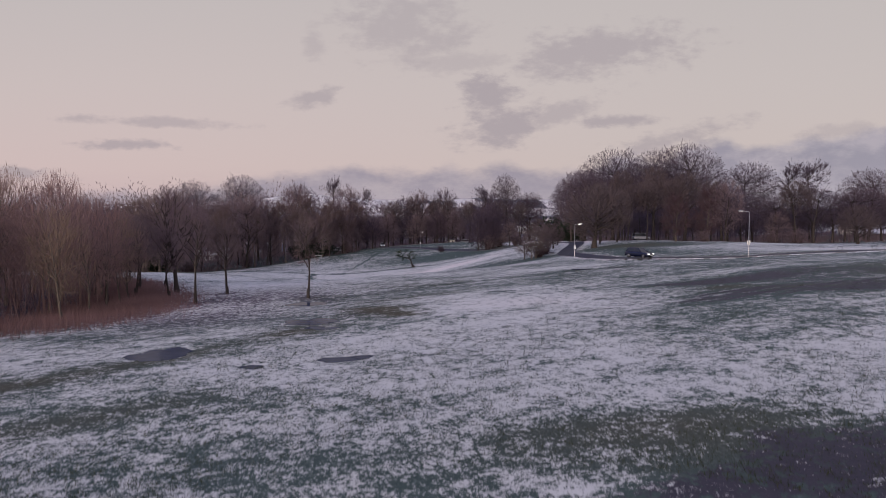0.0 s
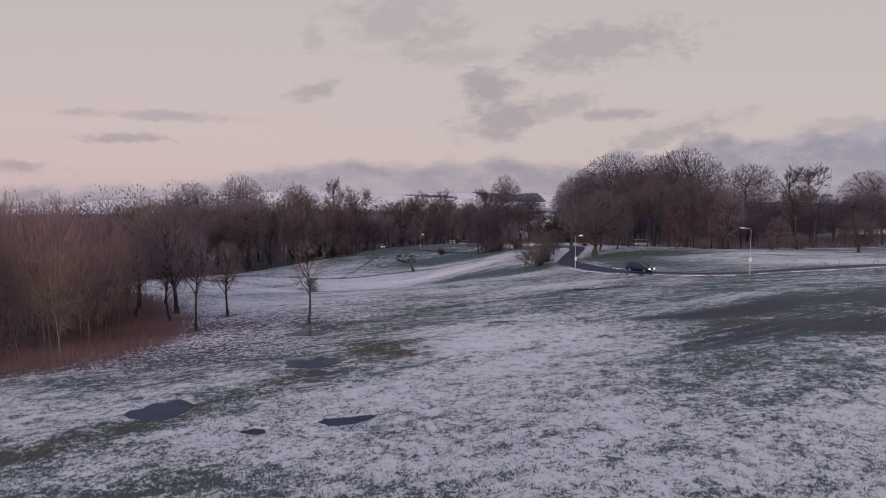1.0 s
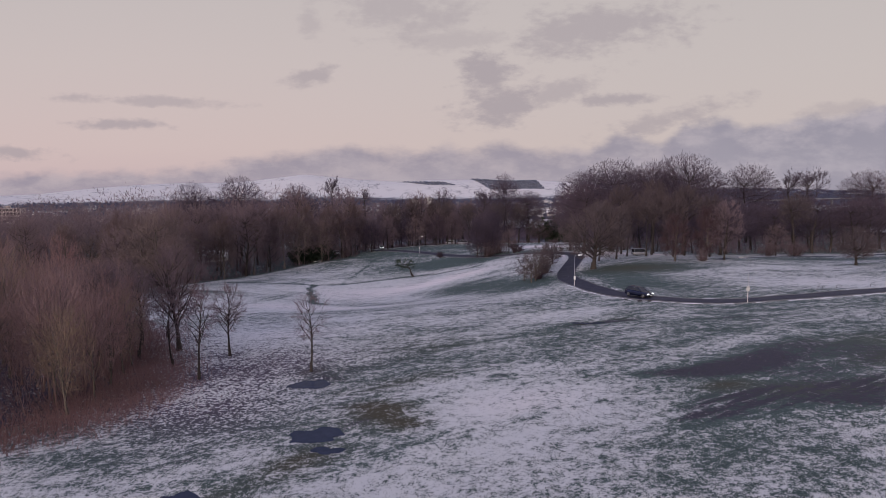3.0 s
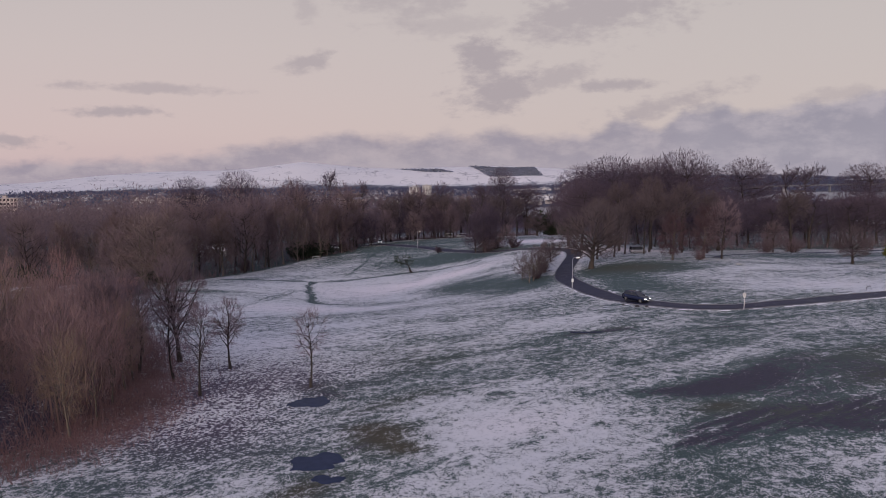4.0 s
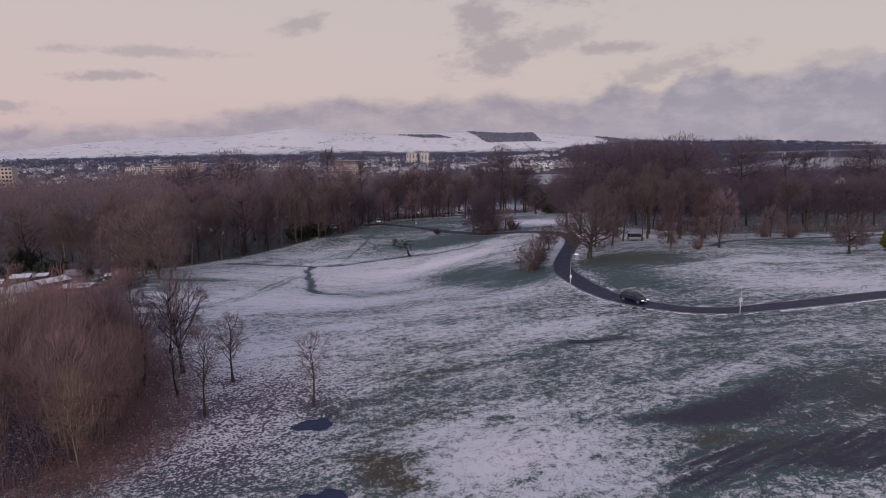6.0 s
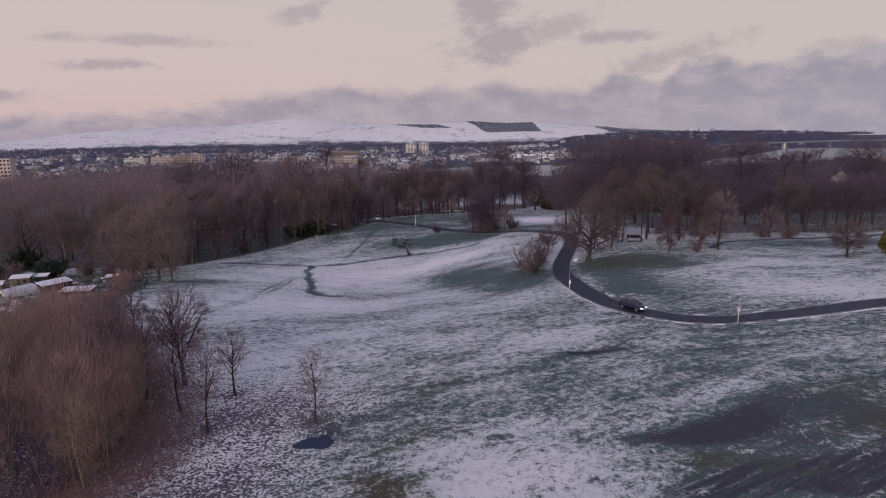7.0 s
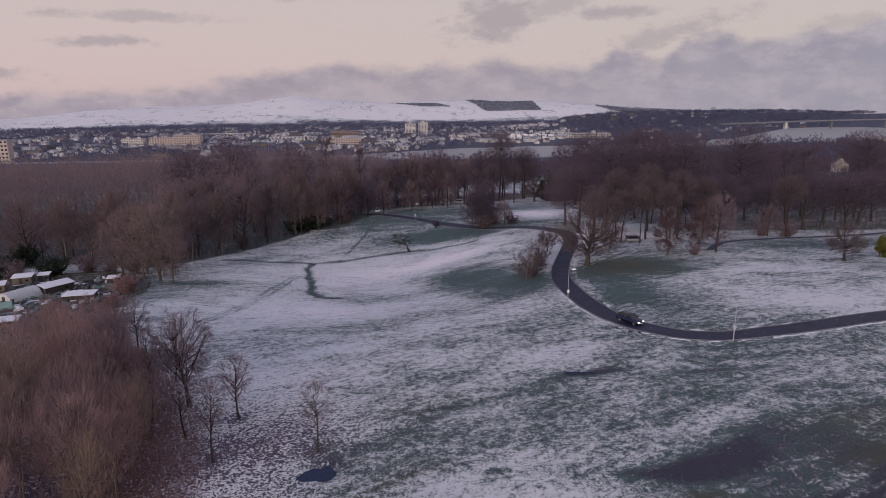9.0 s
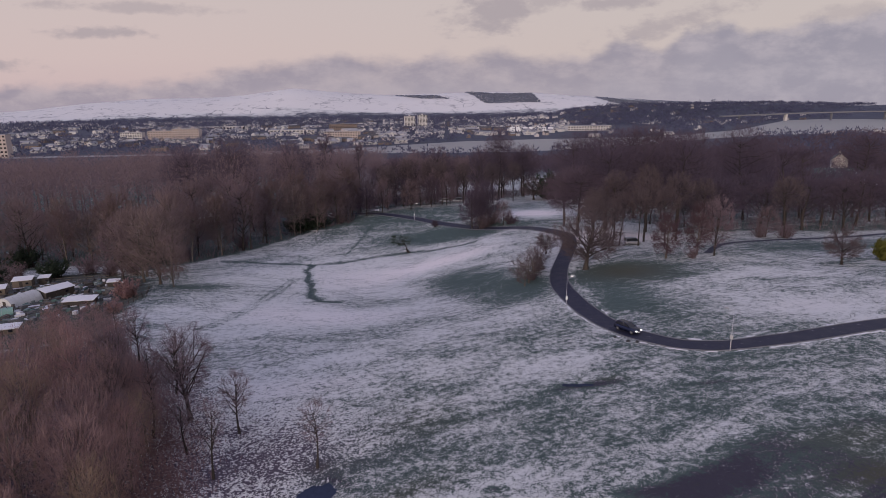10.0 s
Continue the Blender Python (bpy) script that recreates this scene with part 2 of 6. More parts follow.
def ground_material():
    mat, k = material("snowy_grass")
    p = k.n("NewGeometry").outputs["Position"]
    cover = k.n("Attribute", {"attribute_name": "cover"}).outputs["Fac"]
    mud = k.n("Attribute", {"attribute_name": "mud"}).outputs["Fac"]
    dry = k.n("Attribute", {"attribute_name": "dry"}).outputs["Fac"]
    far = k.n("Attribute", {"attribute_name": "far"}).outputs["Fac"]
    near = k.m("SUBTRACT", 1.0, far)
    stretch = k.n("VectorMath", {"operation": "MULTIPLY"}, {0: p, 1: (0.7, 1.35, 1.0)}).outputs[0]
    n0 = k.noise(stretch, 0.16, 4.0, 0.6)
    big = k.noise(stretch, 0.055, 3.0, 0.55)
    n1 = k.noise(p, 1.1, 4.0, 0.65)
    n2 = k.noise(p, 3.9, 3.0, 0.65)
    n3 = k.noise(p, 11.0, 2.0, 0.6)
    n4 = k.noise(p, 27.0, 2.0, 0.6)
    turned = k.n("VectorRotate", None, {"Vector": p, "Angle": radians(-27)}).outputs[0]
    streak = k.noise(k.n("VectorMath", {"operation": "MULTIPLY"}, {0: turned, 1: (0.12, 1.0, 1.0)}).outputs[0], 1.3, 4.0, 0.6)
    ruts = k.n("Attribute", {"attribute_name": "ruts"}).outputs["Fac"]
    rut_line = k.noise(k.n("VectorMath", {"operation": "MULTIPLY"}, {0: turned, 1: (0.10, 1.0, 1.0)}).outputs[0], 1.9, 2.0, 0.5)
    litter = k.n("Attribute", {"attribute_name": "litter"}).outputs["Fac"]
    spots = k.m("MULTIPLY", k.m("SUBTRACT", k.noise(p, 3.6, 2.0, 0.6), 0.53), k.m("MULTIPLY", litter, 4.5))
    patch = k.m("ADD", k.m("MULTIPLY", k.m("SUBTRACT", big, 0.5), 0.7), k.m("ADD", k.m("MULTIPLY", k.m("SUBTRACT", n0, 0.5), 0.9), k.m("MULTIPLY", k.m("SUBTRACT", n1, 0.5), 1.35)))
    clump = k.m("ADD", k.m("MULTIPLY", k.m("SUBTRACT", n2, 0.5), 1.5), k.m("ADD", k.m("MULTIPLY", k.m("SUBTRACT", n3, 0.5), 1.45), k.m("MULTIPLY", k.m("SUBTRACT", n4, 0.5), 1.2)))
    combed = k.m("ADD", k.m("MULTIPLY", k.m("SUBTRACT", streak, 0.5), 0.62), k.m("MULTIPLY", k.m("MULTIPLY", k.m("SUBTRACT", rut_line, 0.5), ruts), 1.6))
    level = k.m("ADD", k.m("ADD", k.m("ADD", cover, combed), spots), k.m("ADD", patch, clump))
    snow = k.step(level, 0.37, 0.60)
    hedge = k.n("TexVoronoi", None, {"Vector": p, "Scale": 0.016})
    hedge.feature = "DISTANCE_TO_EDGE"
    k.t.links.new(p, hedge.inputs["Vector"])
    hedge.inputs["Scale"].default_value = 0.016
    lines = k.m("MULTIPLY", k.m("MULTIPLY", k.step(hedge.outputs["Distance"], 0.07, 0.02), k.step(k.noise(p, 0.004, 3.0), 0.4, 0.7)), 0.30)
    hills = k.m("SUBTRACT", k.m("ADD", cover, k.m("MULTIPLY", k.m("SUBTRACT", k.noise(p, 0.012, 6.0, 0.7), 0.5), 1.15)), lines)
    snow = k.m("ADD", k.m("MULTIPLY", snow, near), k.m("MULTIPLY", k.step(hills, 0.28, 0.72), far))
    green = k.mix(n1, (0.042, 0.070, 0.064, 1), (0.080, 0.116, 0.108, 1))
    green = k.mix(k.step(n3, 0.45, 0.75), green, (0.145, 0.182, 0.180, 1))
    straw = k.mix(n2, (0.046, 0.042, 0.028, 1), (0.105, 0.094, 0.060, 1))
    grass = k.mix(k.m("MAXIMUM", dry, k.m("MULTIPLY", k.step(n0, 0.6, 0.8), 0.2)), green, straw)
    grass = k.mix(k.m("MINIMUM", litter, 1.0), grass, k.mix(n2, (0.056, 0.046, 0.068, 1), (0.120, 0.096, 0.126, 1)))
    soil = k.mix(n2, (0.024, 0.022, 0.039, 1), (0.058, 0.050, 0.072, 1))
    wet = k.step(k.m("ADD", k.m("SUBTRACT", mud, k.m("MULTIPLY", k.m("MULTIPLY", k.m("SUBTRACT", rut_line, 0.5), ruts), 1.3)), k.m("ADD", k.m("MULTIPLY", k.m("SUBTRACT", n1, 0.5), 1.7), k.m("ADD", k.m("MULTIPLY", k.m("SUBTRACT", n2, 0.5), 1.6), k.m("MULTIPLY", k.m("SUBTRACT", n3, 0.5), 0.9)))), 0.41, 0.55)
    grass = k.mix(wet, grass, soil)
    # beyond the park the bare ground's colour includes the blue of distance haze
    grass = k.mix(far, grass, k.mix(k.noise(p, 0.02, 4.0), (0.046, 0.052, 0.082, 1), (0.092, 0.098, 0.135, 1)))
    white = k.mix(n1, (0.645, 0.645, 0.638, 1), (0.80, 0.79, 0.77, 1))
    white = k.mix(k.m("MULTIPLY", k.step(n3, 0.5, 0.85), 0.22), white, (0.46, 0.46, 0.46, 1))
    # deeper snow is whiter; its pink is low sunlight put into the colour
    white = k.mix(k.step(cover, 0.66, 0.92), white, (0.93, 0.855, 0.838, 1))
    colour = k.mix(k.m("MULTIPLY", snow, 0.91), grass, white)
    gloss = k.m("SUBTRACT", 0.92, k.m("MULTIPLY", wet, k.m("SUBTRACT", 0.2, k.m("MULTIPLY", snow, 0.2))))
    relief = k.m("ADD", k.m("MULTIPLY", n2, 0.5), k.m("ADD", k.m("MULTIPLY", n3, 0.35), k.m("MULTIPLY", snow, 0.4)))
    finish(k, colour, gloss, 0.0, relief, k.m("MULTIPLY", near, 0.55), 0.12, 0.3)
    return mat


def bark_material(name, dark, light, scale=6.0):
    mat, k = material(name)
    p = k.n("TexCoord").outputs["Object"]
    tall = k.n("VectorMath", {"operation": "MULTIPLY"}, {0: p, 1: (1.0, 1.0, 0.25)}).outputs[0]
    f = k.m("ADD", k.m("MULTIPLY", k.noise(tall, scale, 4.0), 0.7), k.m("MULTIPLY", k.noise(p, 0.5, 2.0), 0.4))
    r = k.n("ObjectInfo").outputs["Random"]
    colour = k.mix(f, dark + (1,), light + (1,))
    colour = k.n("HueSaturation", None, {"Value": k.m("ADD", 0.75, k.m("MULTIPLY", r, 0.5)), "Color": colour}).outputs[0]
    finish(k, colour, 0.9, 0.0, f, 0.5, 0.03, 0.2)
    return mat


def twig_material(name, a, b, c):
    mat, k = material(name)
    r = k.n("ObjectInfo").outputs["Random"]
    isl = k.n("NewGeometry").outputs["Random Per Island"]
    p = k.n("TexCoord").outputs["Object"]
    colour = k.mix(isl, a + (1,), b + (1,))
    colour = k.mix(k.m("MULTIPLY", k.step(r, 0.3, 1.0), 0.7), colour, c + (1,))
    colour = k.n("HueSaturation", None, {"Value": k.m("ADD", 0.45, k.m("MULTIPLY", k.noise(p, 0.14, 3.0), 1.1)), "Color": colour}).outputs[0]
    # thin twigs and leaves let part of the light through
    front = k.n("BsdfPrincipled", None, {"Base Color": colour, "Roughness": 0.9, "Specular IOR Level": 0.1})
    back = k.n("BsdfTranslucent", None, {"Color": colour})
    both = k.n("MixShader", None, {0: 0.45, 1: front.outputs[0], 2: back.outputs[0]})
    k.t.links.new(both.outputs[0], k.n("OutputMaterial").inputs[0])
    return mat


def asphalt_material():
    mat, k = material("wet_asphalt")
    p = k.n("NewGeometry").outputs["Position"]
    f = k.noise(p, 0.5, 4.0)
    g = k.noise(p, 9.0, 3.0)
    slush = k.step(k.m("ADD", k.noise(p, 0.9, 5.0, 0.7), k.m("MULTIPLY", g, 0.15)), 0.70, 0.80)
    colour = k.mix(f, (0.012, 0.014, 0.036, 1), (0.027, 0.029, 0.060, 1))
    colour = k.mix(k.m("MULTIPLY", slush, 0.5), colour, (0.4, 0.4, 0.43, 1))
    finish(k, colour, k.m("ADD", 0.5, k.m("MULTIPLY", f, 0.4)), 0.0, g, 0.3, 0.02, 0.45)
    return mat


def water_material(name, tint, rough, spec):
    mat, k = material(name)
    p = k.n("NewGeometry").outputs["Position"]
    f = k.noise(p, 2.0, 2.0)
    finish(k, k.mix(f, tint + (1,), tuple(c * 1.5 for c in tint) + (1,)), rough, 0.0, f, 0.04, 0.01, spec)
    return mat


def snow_material():
    mat, k = material("lying_snow")
    p = k.n("NewGeometry").outputs["Position"]
    f = k.m("ADD", k.m("MULTIPLY", k.noise(p, 1.2, 4.0), 0.5), k.m("MULTIPLY", k.noise(p, 8.0, 3.0), 0.5))
    finish(k, k.mix(f, (0.62, 0.62, 0.66, 1), (0.84, 0.83, 0.85, 1)), 0.9, 0.0, f, 0.4, 0.05, 0.2)
    return mat


GROUND = ground_material()
ASPHALT = asphalt_material()
SNOW = snow_material()
PUDDLE = water_material("still_puddle_water", (0.034, 0.042, 0.072), 0.10, 0.015)
ESTUARY = water_material("river_water", (0.10, 0.11, 0.15), 0.34, 0.5)
BARK = bark_material("dark_bark", (0.030, 0.024, 0.024), (0.085, 0.070, 0.062))
PALE_BARK = bark_material("pale_bark", (0.075, 0.060, 0.050), (0.20, 0.17, 0.145))
TWIG = twig_material("brown_twigs", (0.184, 0.137, 0.155), (0.281, 0.205, 0.223), (0.240, 0.178, 0.182))
TWIG_DARK = twig_material("dark_twigs", (0.101, 0.077, 0.106), (0.152, 0.118, 0.150), (0.143, 0.102, 0.120))
TWIG_OAK = twig_material("brown_park_tree_twigs", (0.133, 0.104, 0.109), (0.185, 0.144, 0.147), (0.156, 0.118, 0.124))
TWIG_OLIVE = twig_material("olive_twigs", (0.202, 0.155, 0.145), (0.297, 0.227, 0.212), (0.231, 0.167, 0.171))
TWIG_LIGHT = twig_material("light_brown_twigs", (0.160, 0.116, 0.119), (0.234, 0.168, 0.167), (0.196, 0.142, 0.132))
TWIG_COPPER = twig_material("coppery_twigs", (0.115, 0.076, 0.086), (0.170, 0.109, 0.118), (0.143, 0.093, 0.103))
SAP_RED = twig_material("russet_sapling_twigs", (0.333, 0.204, 0.192), (0.436, 0.274, 0.261), (0.372, 0.241, 0.227))
SAP_BROWN = twig_material("brown_sapling_twigs", (0.289, 0.194, 0.188), (0.392, 0.267, 0.258), (0.333, 0.228, 0.212))
SAP_OLIVE = twig_material("olive_sapling_twigs", (0.280, 0.206, 0.152), (0.384, 0.288, 0.215), (0.318, 0.226, 0.187))
BRAMBLE = twig_material("maroon_bramble_stems", (0.224, 0.139, 0.139), (0.351, 0.221, 0.210), (0.284, 0.179, 0.174))
# hillside conifers: distance haze is put into the colour as pale grey-blue
CONIFERS = twig_material("haze_grey_conifers", (0.182, 0.196, 0.248), (0.297, 0.311, 0.372), (0.236, 0.250, 0.303))
# trees across the valley, their base colour blued to carry distance haze
FAR_FOLIAGE = twig_material("haze_blue_far_trees", (0.090, 0.095, 0.152), (0.159, 0.159, 0.225), (0.123, 0.121, 0.181))
NEEDLES = twig_material("dark_evergreen_leaves", (0.038, 0.054, 0.042), (0.080, 0.102, 0.067), (0.058, 0.070, 0.054))
YELLOW_GREEN = twig_material("yellow_green_leaves", (0.12, 0.12, 0.03), (0.20, 0.19, 0.05), (0.15, 0.14, 0.04))
GRASS_BLADES = twig_material("grass_blades", (0.040, 0.062, 0.038), (0.10, 0.10, 0.060), (0.07, 0.08, 0.05))


# ---- building helpers ----
class Bag:
    """Collects vertices and faces for one mesh."""

    def __init__(self):
        self.v, self.f = [], []

    def tube(self, pts, radii, sides):
        pts = [Vector(p) for p in pts]
        base = len(self.v)
        for i, p in enumerate(pts):
            d = (pts[min(i + 1, len(pts) - 1)] - pts[max(i - 1, 0)]).normalized()
            a = d.orthogonal().normalized()
            b = d.cross(a)
            for j in range(sides):
                w = 2 * math.pi * j / sides
                self.v.append(p + radii[i] * (math.cos(w) * a + math.sin(w) * b))
        for i in range(len(pts) - 1):
            for j in range(sides):
                q, r = base + i * sides, (j + 1) % sides
                self.f.append((q + j, q + r, q + sides + r, q + sides + j))
        self.f.append(tuple(base + (len(pts) - 1) * sides + j for j in range(sides)))

    def sliver(self, p, q, width, rng):
        """A thin tapering twig or blade from p to q."""
        d = q - p
        side = d.cross(Vector((rng.gauss(0, 1), rng.gauss(0, 1), rng.gauss(0, 1))))
        side = side.normalized() * (width / 2) if side.length > 1e-9 else Vector((width / 2, 0, 0))
        n = len(self.v)
        self.v += [p - side, p + side, q]
        self.f.append((n, n + 1, n + 2))

    def box(self, lo, hi, m=None):
        n = len(self.v)
        for x in (lo[0], hi[0]):
            for y in (lo[1], hi[1]):
                for z in (lo[2], hi[2]):
                    c = Vector((x, y, z))
                    self.v.append(m @ c if m else c)
        self.f += [tuple(n + i for i in q) for q in ((0, 1, 3, 2), (4, 6, 7, 5), (0, 4, 5, 1), (2, 3, 7, 6), (0, 2, 6, 4), (1, 5, 7, 3))]

    def mesh(self, name, mat, shade=False):
        me = bpy.data.meshes.new(name)
        me.from_pydata([tuple(p) for p in self.v], [], self.f)
        me.materials.append(mat)
        if shade:
            me.polygons.foreach_set("use_smooth", [True] * len(me.polygons))
        me.update()
        return me


def part(name, bag, mat, parent, label="", shade=False):
    ob = new(name, bag.mesh(name, mat, shade) if isinstance(bag, Bag) else bag)
    ob.parent = parent
    return tagged(ob, label)


def place(x, y, turn=0.0, size=1.0, tall=None, sink=0.05):
    """A pose on the ground."""
    return pose(x, y, ground_at(x, y) - sink, 0, 0, turn) @ Matrix.Diagonal((size, size, tall or size, 1))


# ---- ground ----
def spaced(lo, a, b, hi, fine, grow):
    """Coordinates with fine steps from a to b and growing ones beyond."""
    mid = list(np.arange(a, b + 1e-6, fine))
    s, x = fine, b
    while x < hi:
        s *= grow
        x += s
        mid.append(x)
    s, x = fine, a
    while x > lo:
        s *= grow
        x -= s
        mid.insert(0, x)
    return np.array(mid)


def blobs(x, y, rows):
    out = np.zeros_like(x)
    for cx, cy, rx, ry, turn, amp in rows:
        c, s = math.cos(radians(turn)), math.sin(radians(turn))
        a, b = ((x - cx) * c + (y - cy) * s) / rx, (-(x - cx) * s + (y - cy) * c) / ry
        out += amp * np.exp(-(a * a + b * b))
    return out


def build_ground():
    xs = spaced(-4700, -50, 62, 4700, 0.8, 1.075)
    ys = spaced(-900, 8, 176, 4950, 0.9, 1.05)
    gx, gy = np.meshgrid(xs, ys)
    x, y = gx.ravel(), gy.ravel()
    z = land(x, y)
    # hollows under the puddles, the ditch and the brook
    for cx, cy, rx, ry in PUDDLES:
        w = np.exp(-((((x - cx) / (rx + 0.5)) ** 2 + ((y - cy) / (ry + 0.5)) ** 2) ** 2))
        z = z * (1 - w) + (ground_at(cx, cy) - 0.17 * w) * w
    wx, wy = x + 1.3 * wave(x, y, 3.7, 5.0), y + 1.3 * wave(x, y, 4.3, 9.0)
    ditch, brook, swale = (near_line(wx, wy, q) for q in (DITCH, BROOK, SWALE))
    road = near_line(x, y, ROAD)
    tracks = np.minimum.reduce([near_line(x + 0.3 * wave(x, y, 9.0), y, q) for q in TRACKS])
    z = z - 0.45 * np.exp(-(ditch / 1.2) ** 2) - 0.3 * np.exp(-(brook / 1.3) ** 2) - 0.12 * np.exp(-(swale / 1.5) ** 2)
    z = z - 0.10 * np.exp(-(road / 2.2) ** 6)
    nx = len(xs)
    i = np.arange(len(ys) - 1)[:, None] * nx + np.arange(nx - 1)[None, :]
    i = i.ravel()
    faces = np.stack([i, i + 1, i + nx + 1, i + nx], 1)
    me = bpy.data.meshes.new("ground")
    me.from_pydata(np.stack([x, y, z], 1).tolist(), [], faces.tolist())
    me.polygons.foreach_set("use_smooth", [True] * len(me.polygons))
    r = np.hypot(x, y)
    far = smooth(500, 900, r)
    cover = 0.515 + blobs(x, y, [
        (-25, 165, 34, 26, 0, .25), (5, 172, 20, 9, 20, .26), (-45, 125, 30, 16, 0, .20), (2, 42, 12, 8, 0, .10), (15, 46, 7, 5, 0, .08), (-4, 30, 12, 6, 0, .10),
        (9, 141, 9, 17, 25, -.62), (14, 122, 8, 8, 0, -.35), (-12, 103, 20, 4, 15, -.15), (32, 76, 30, 8, 3, -.24), (-20, 60, 22, 4, 0, -.16), (52, 78, 16, 4, 8, -.18), (34, 113, 8, 14, 0, -.40), (55, 80, 40, 16, 5, -.12), (37, 48, 14, 6, 8, -.22), (12, 93, 16, 8, 0, -.16), (85, 110, 30, 14, 0, -.12),
        (42, 128, 14, 8, 0, -.42), (75, 112, 30, 14, 0, .20), (13, 11, 6, 4, 20, -.25), (-2, 22, 28, 10, 0, .06), (70, 65, 25, 12, 0, -.3), (95, 152, 28, 7, 0, -.35),
        (0, 205, 18, 7, 0, -.35), (15, 198, 14, 6, 0, -.4), (-27, 60, 10, 12, 0, .12), (-12, 76, 24, 12, 0, .20), (-88, 130, 28, 24, 0, -.55), (-10, 118, 26, 10, 0, .12), (0, 78, 22, 5, 10, -.12), (42, 52, 16, 7, 5, -.22), (70, 45, 20, 12, 0, -.12), (18, 62, 13, 4, 5, -.20), (40, 66, 16, 5, 5, -.18), (46, 90, 14, 7, 10, -.22), (36, 103, 6, 9, 0, -.25), (4, 62, 9, 3, 25, -.15), (-10, 87, 12, 3, 10, -.18), (60, 100, 20, 8, 10, .15), (14, 40, 9, 5, 0, .04), (16, 82, 9, 3, 10, .2), (-15, 42, 8, 6, 0, -.1), (0, 14, 30, 9, 0, -.14), (20, 12, 12, 8, 0, -.1), (-25, 225, 22, 12, 0, -.3), (18, 204, 26, 10, 0, -.35), (36, 43, 14, 7, 5, -.28), (46, 60, 14, 5, 5, -.2), (-5, 200, 14, 8, 0, -.2), (-5, 236, 34, 14, 0, -.4), (44, 124, 10, 10, 0, -.08), (17, 80, 12, 8, 10, .2), (6, 46, 9, 6, 10, .16), (13, 21, 14, 6, 0, .16), (-20, 110, 30, 40, 0, .10), (-20, 75, 20, 14, 0, .08), (38, 70, 30, 12, 5, -.10), (-59, 146, 9, 3, 5, -.5), (70, 98, 24, 8, 12, .1), (75, 124, 16, 6, 12, .12), (60, 34, 20, 12, 0, -.12), (55, 80, 34, 9, 6, -.1), (24, 33, 9, 4, 5, -.2), (20, 37, 7, 2.5, 5, -.12), (52, 168, 18, 14, 0, .45), (19.5, 129, 5, 8, 0, -.4), (36, 222, 14, 10, 0, .5), (40, 205, 9, 9, 0, .25), (27, 84, 6, 6, 0, .15), (6, 74, 9, 5, 10, .12), (9, 60, 10, 5, 15, .1)])
    cover += -0.20 * np.exp(-(swale / 1.4) ** 2) - 0.6 * np.exp(-(ditch / 1.1) ** 2) - 0.42 * np.exp(-(brook / 0.9) ** 2) - 0.33 * np.exp(-(tracks / 0.55) ** 2) + 0.16 * np.exp(-((road - 2.9) / 0.8) ** 2)
    plots = [(-63, 106), (-68, 136), (-78, 158), (-98, 178), (-150, 176), (-150, 130), (-104, 100), (-70, 98)]
    shade = sum(inside(x, y, w).astype(float) * s for w, s in ((THICKET, .42), (WOOD_LEFT, .40), (WOOD_MID, .25), (WOOD_RIGHT, .22)))
    cover -= shade
    az = np.arctan2(x, np.maximum(y, 1))
    cover -= 0.4 * smooth(270, 340, r) * np.where((az < -0.12) | (az > 0.26), 1.0, 0.0)
    hills = 0.16 + 0.60 * smooth(3850, 4000, r) * (1 - 0.6 * smooth(0.24, 0.36, az))
    cover = cover * (1 - far) + hills * far
    cover = np.where((r < 108) & (shade < 0.01), np.clip(cover, 0.39, 0.78), cover)
    mud = blobs(x, y, [(20, 73.6, 4.5, 0.9, 8, .8), (36, 72, 7, 0.8, 4, .55), (38, 76, 6, 0.8, -4, .5), (-10.5, 55.6, 3.5, 1.2, -40, .55), (-32, 52, 5, 9, 0, .45), (56, 50, 8, 2, 8, .5), (-34, 70, 7, 7, 40, .2), (5, 52, 1.2, 0.7, 0, .6), (12, 51, 1.0, 0.6, 0, .6), (46, 60, 9, 0.9, 10, .5), (52, 66, 9, 1.0, 6, .45),
                       (9, 38.8, 1.1, .5, 20, .6), (6, 41.5, 1.3, .5, 30, .6), (12, 44, 1.0, .5, 10, .55), (2, 87, 2.0, .35, -8, .7), (-17, 36.5, 2.2, .5, 30, .6), (-6.5, 42, 2.6, .7, 45, .5)])
    ruts = within(x, y, RUT_FLAT, 1.3)
    mud += 0.46 * within(x, y, MUD_FLAT, 2.2) + 0.45 * within(x, y, MUD_CORE, 1.2) + 0.64 * ruts + 0.7 * within(x, y, NEAR_MUD, 0.9)
    mud += 0.16 * np.exp(-(swale / 0.9) ** 2) + 0.4 * np.exp(-(ditch / 0.8) ** 2) + 0.35 * np.exp(-(brook / 0.7) ** 2)
    mud += inside(x, y, THICKET) * 0.08 + inside(x, y, WOOD_LEFT) * 0.1
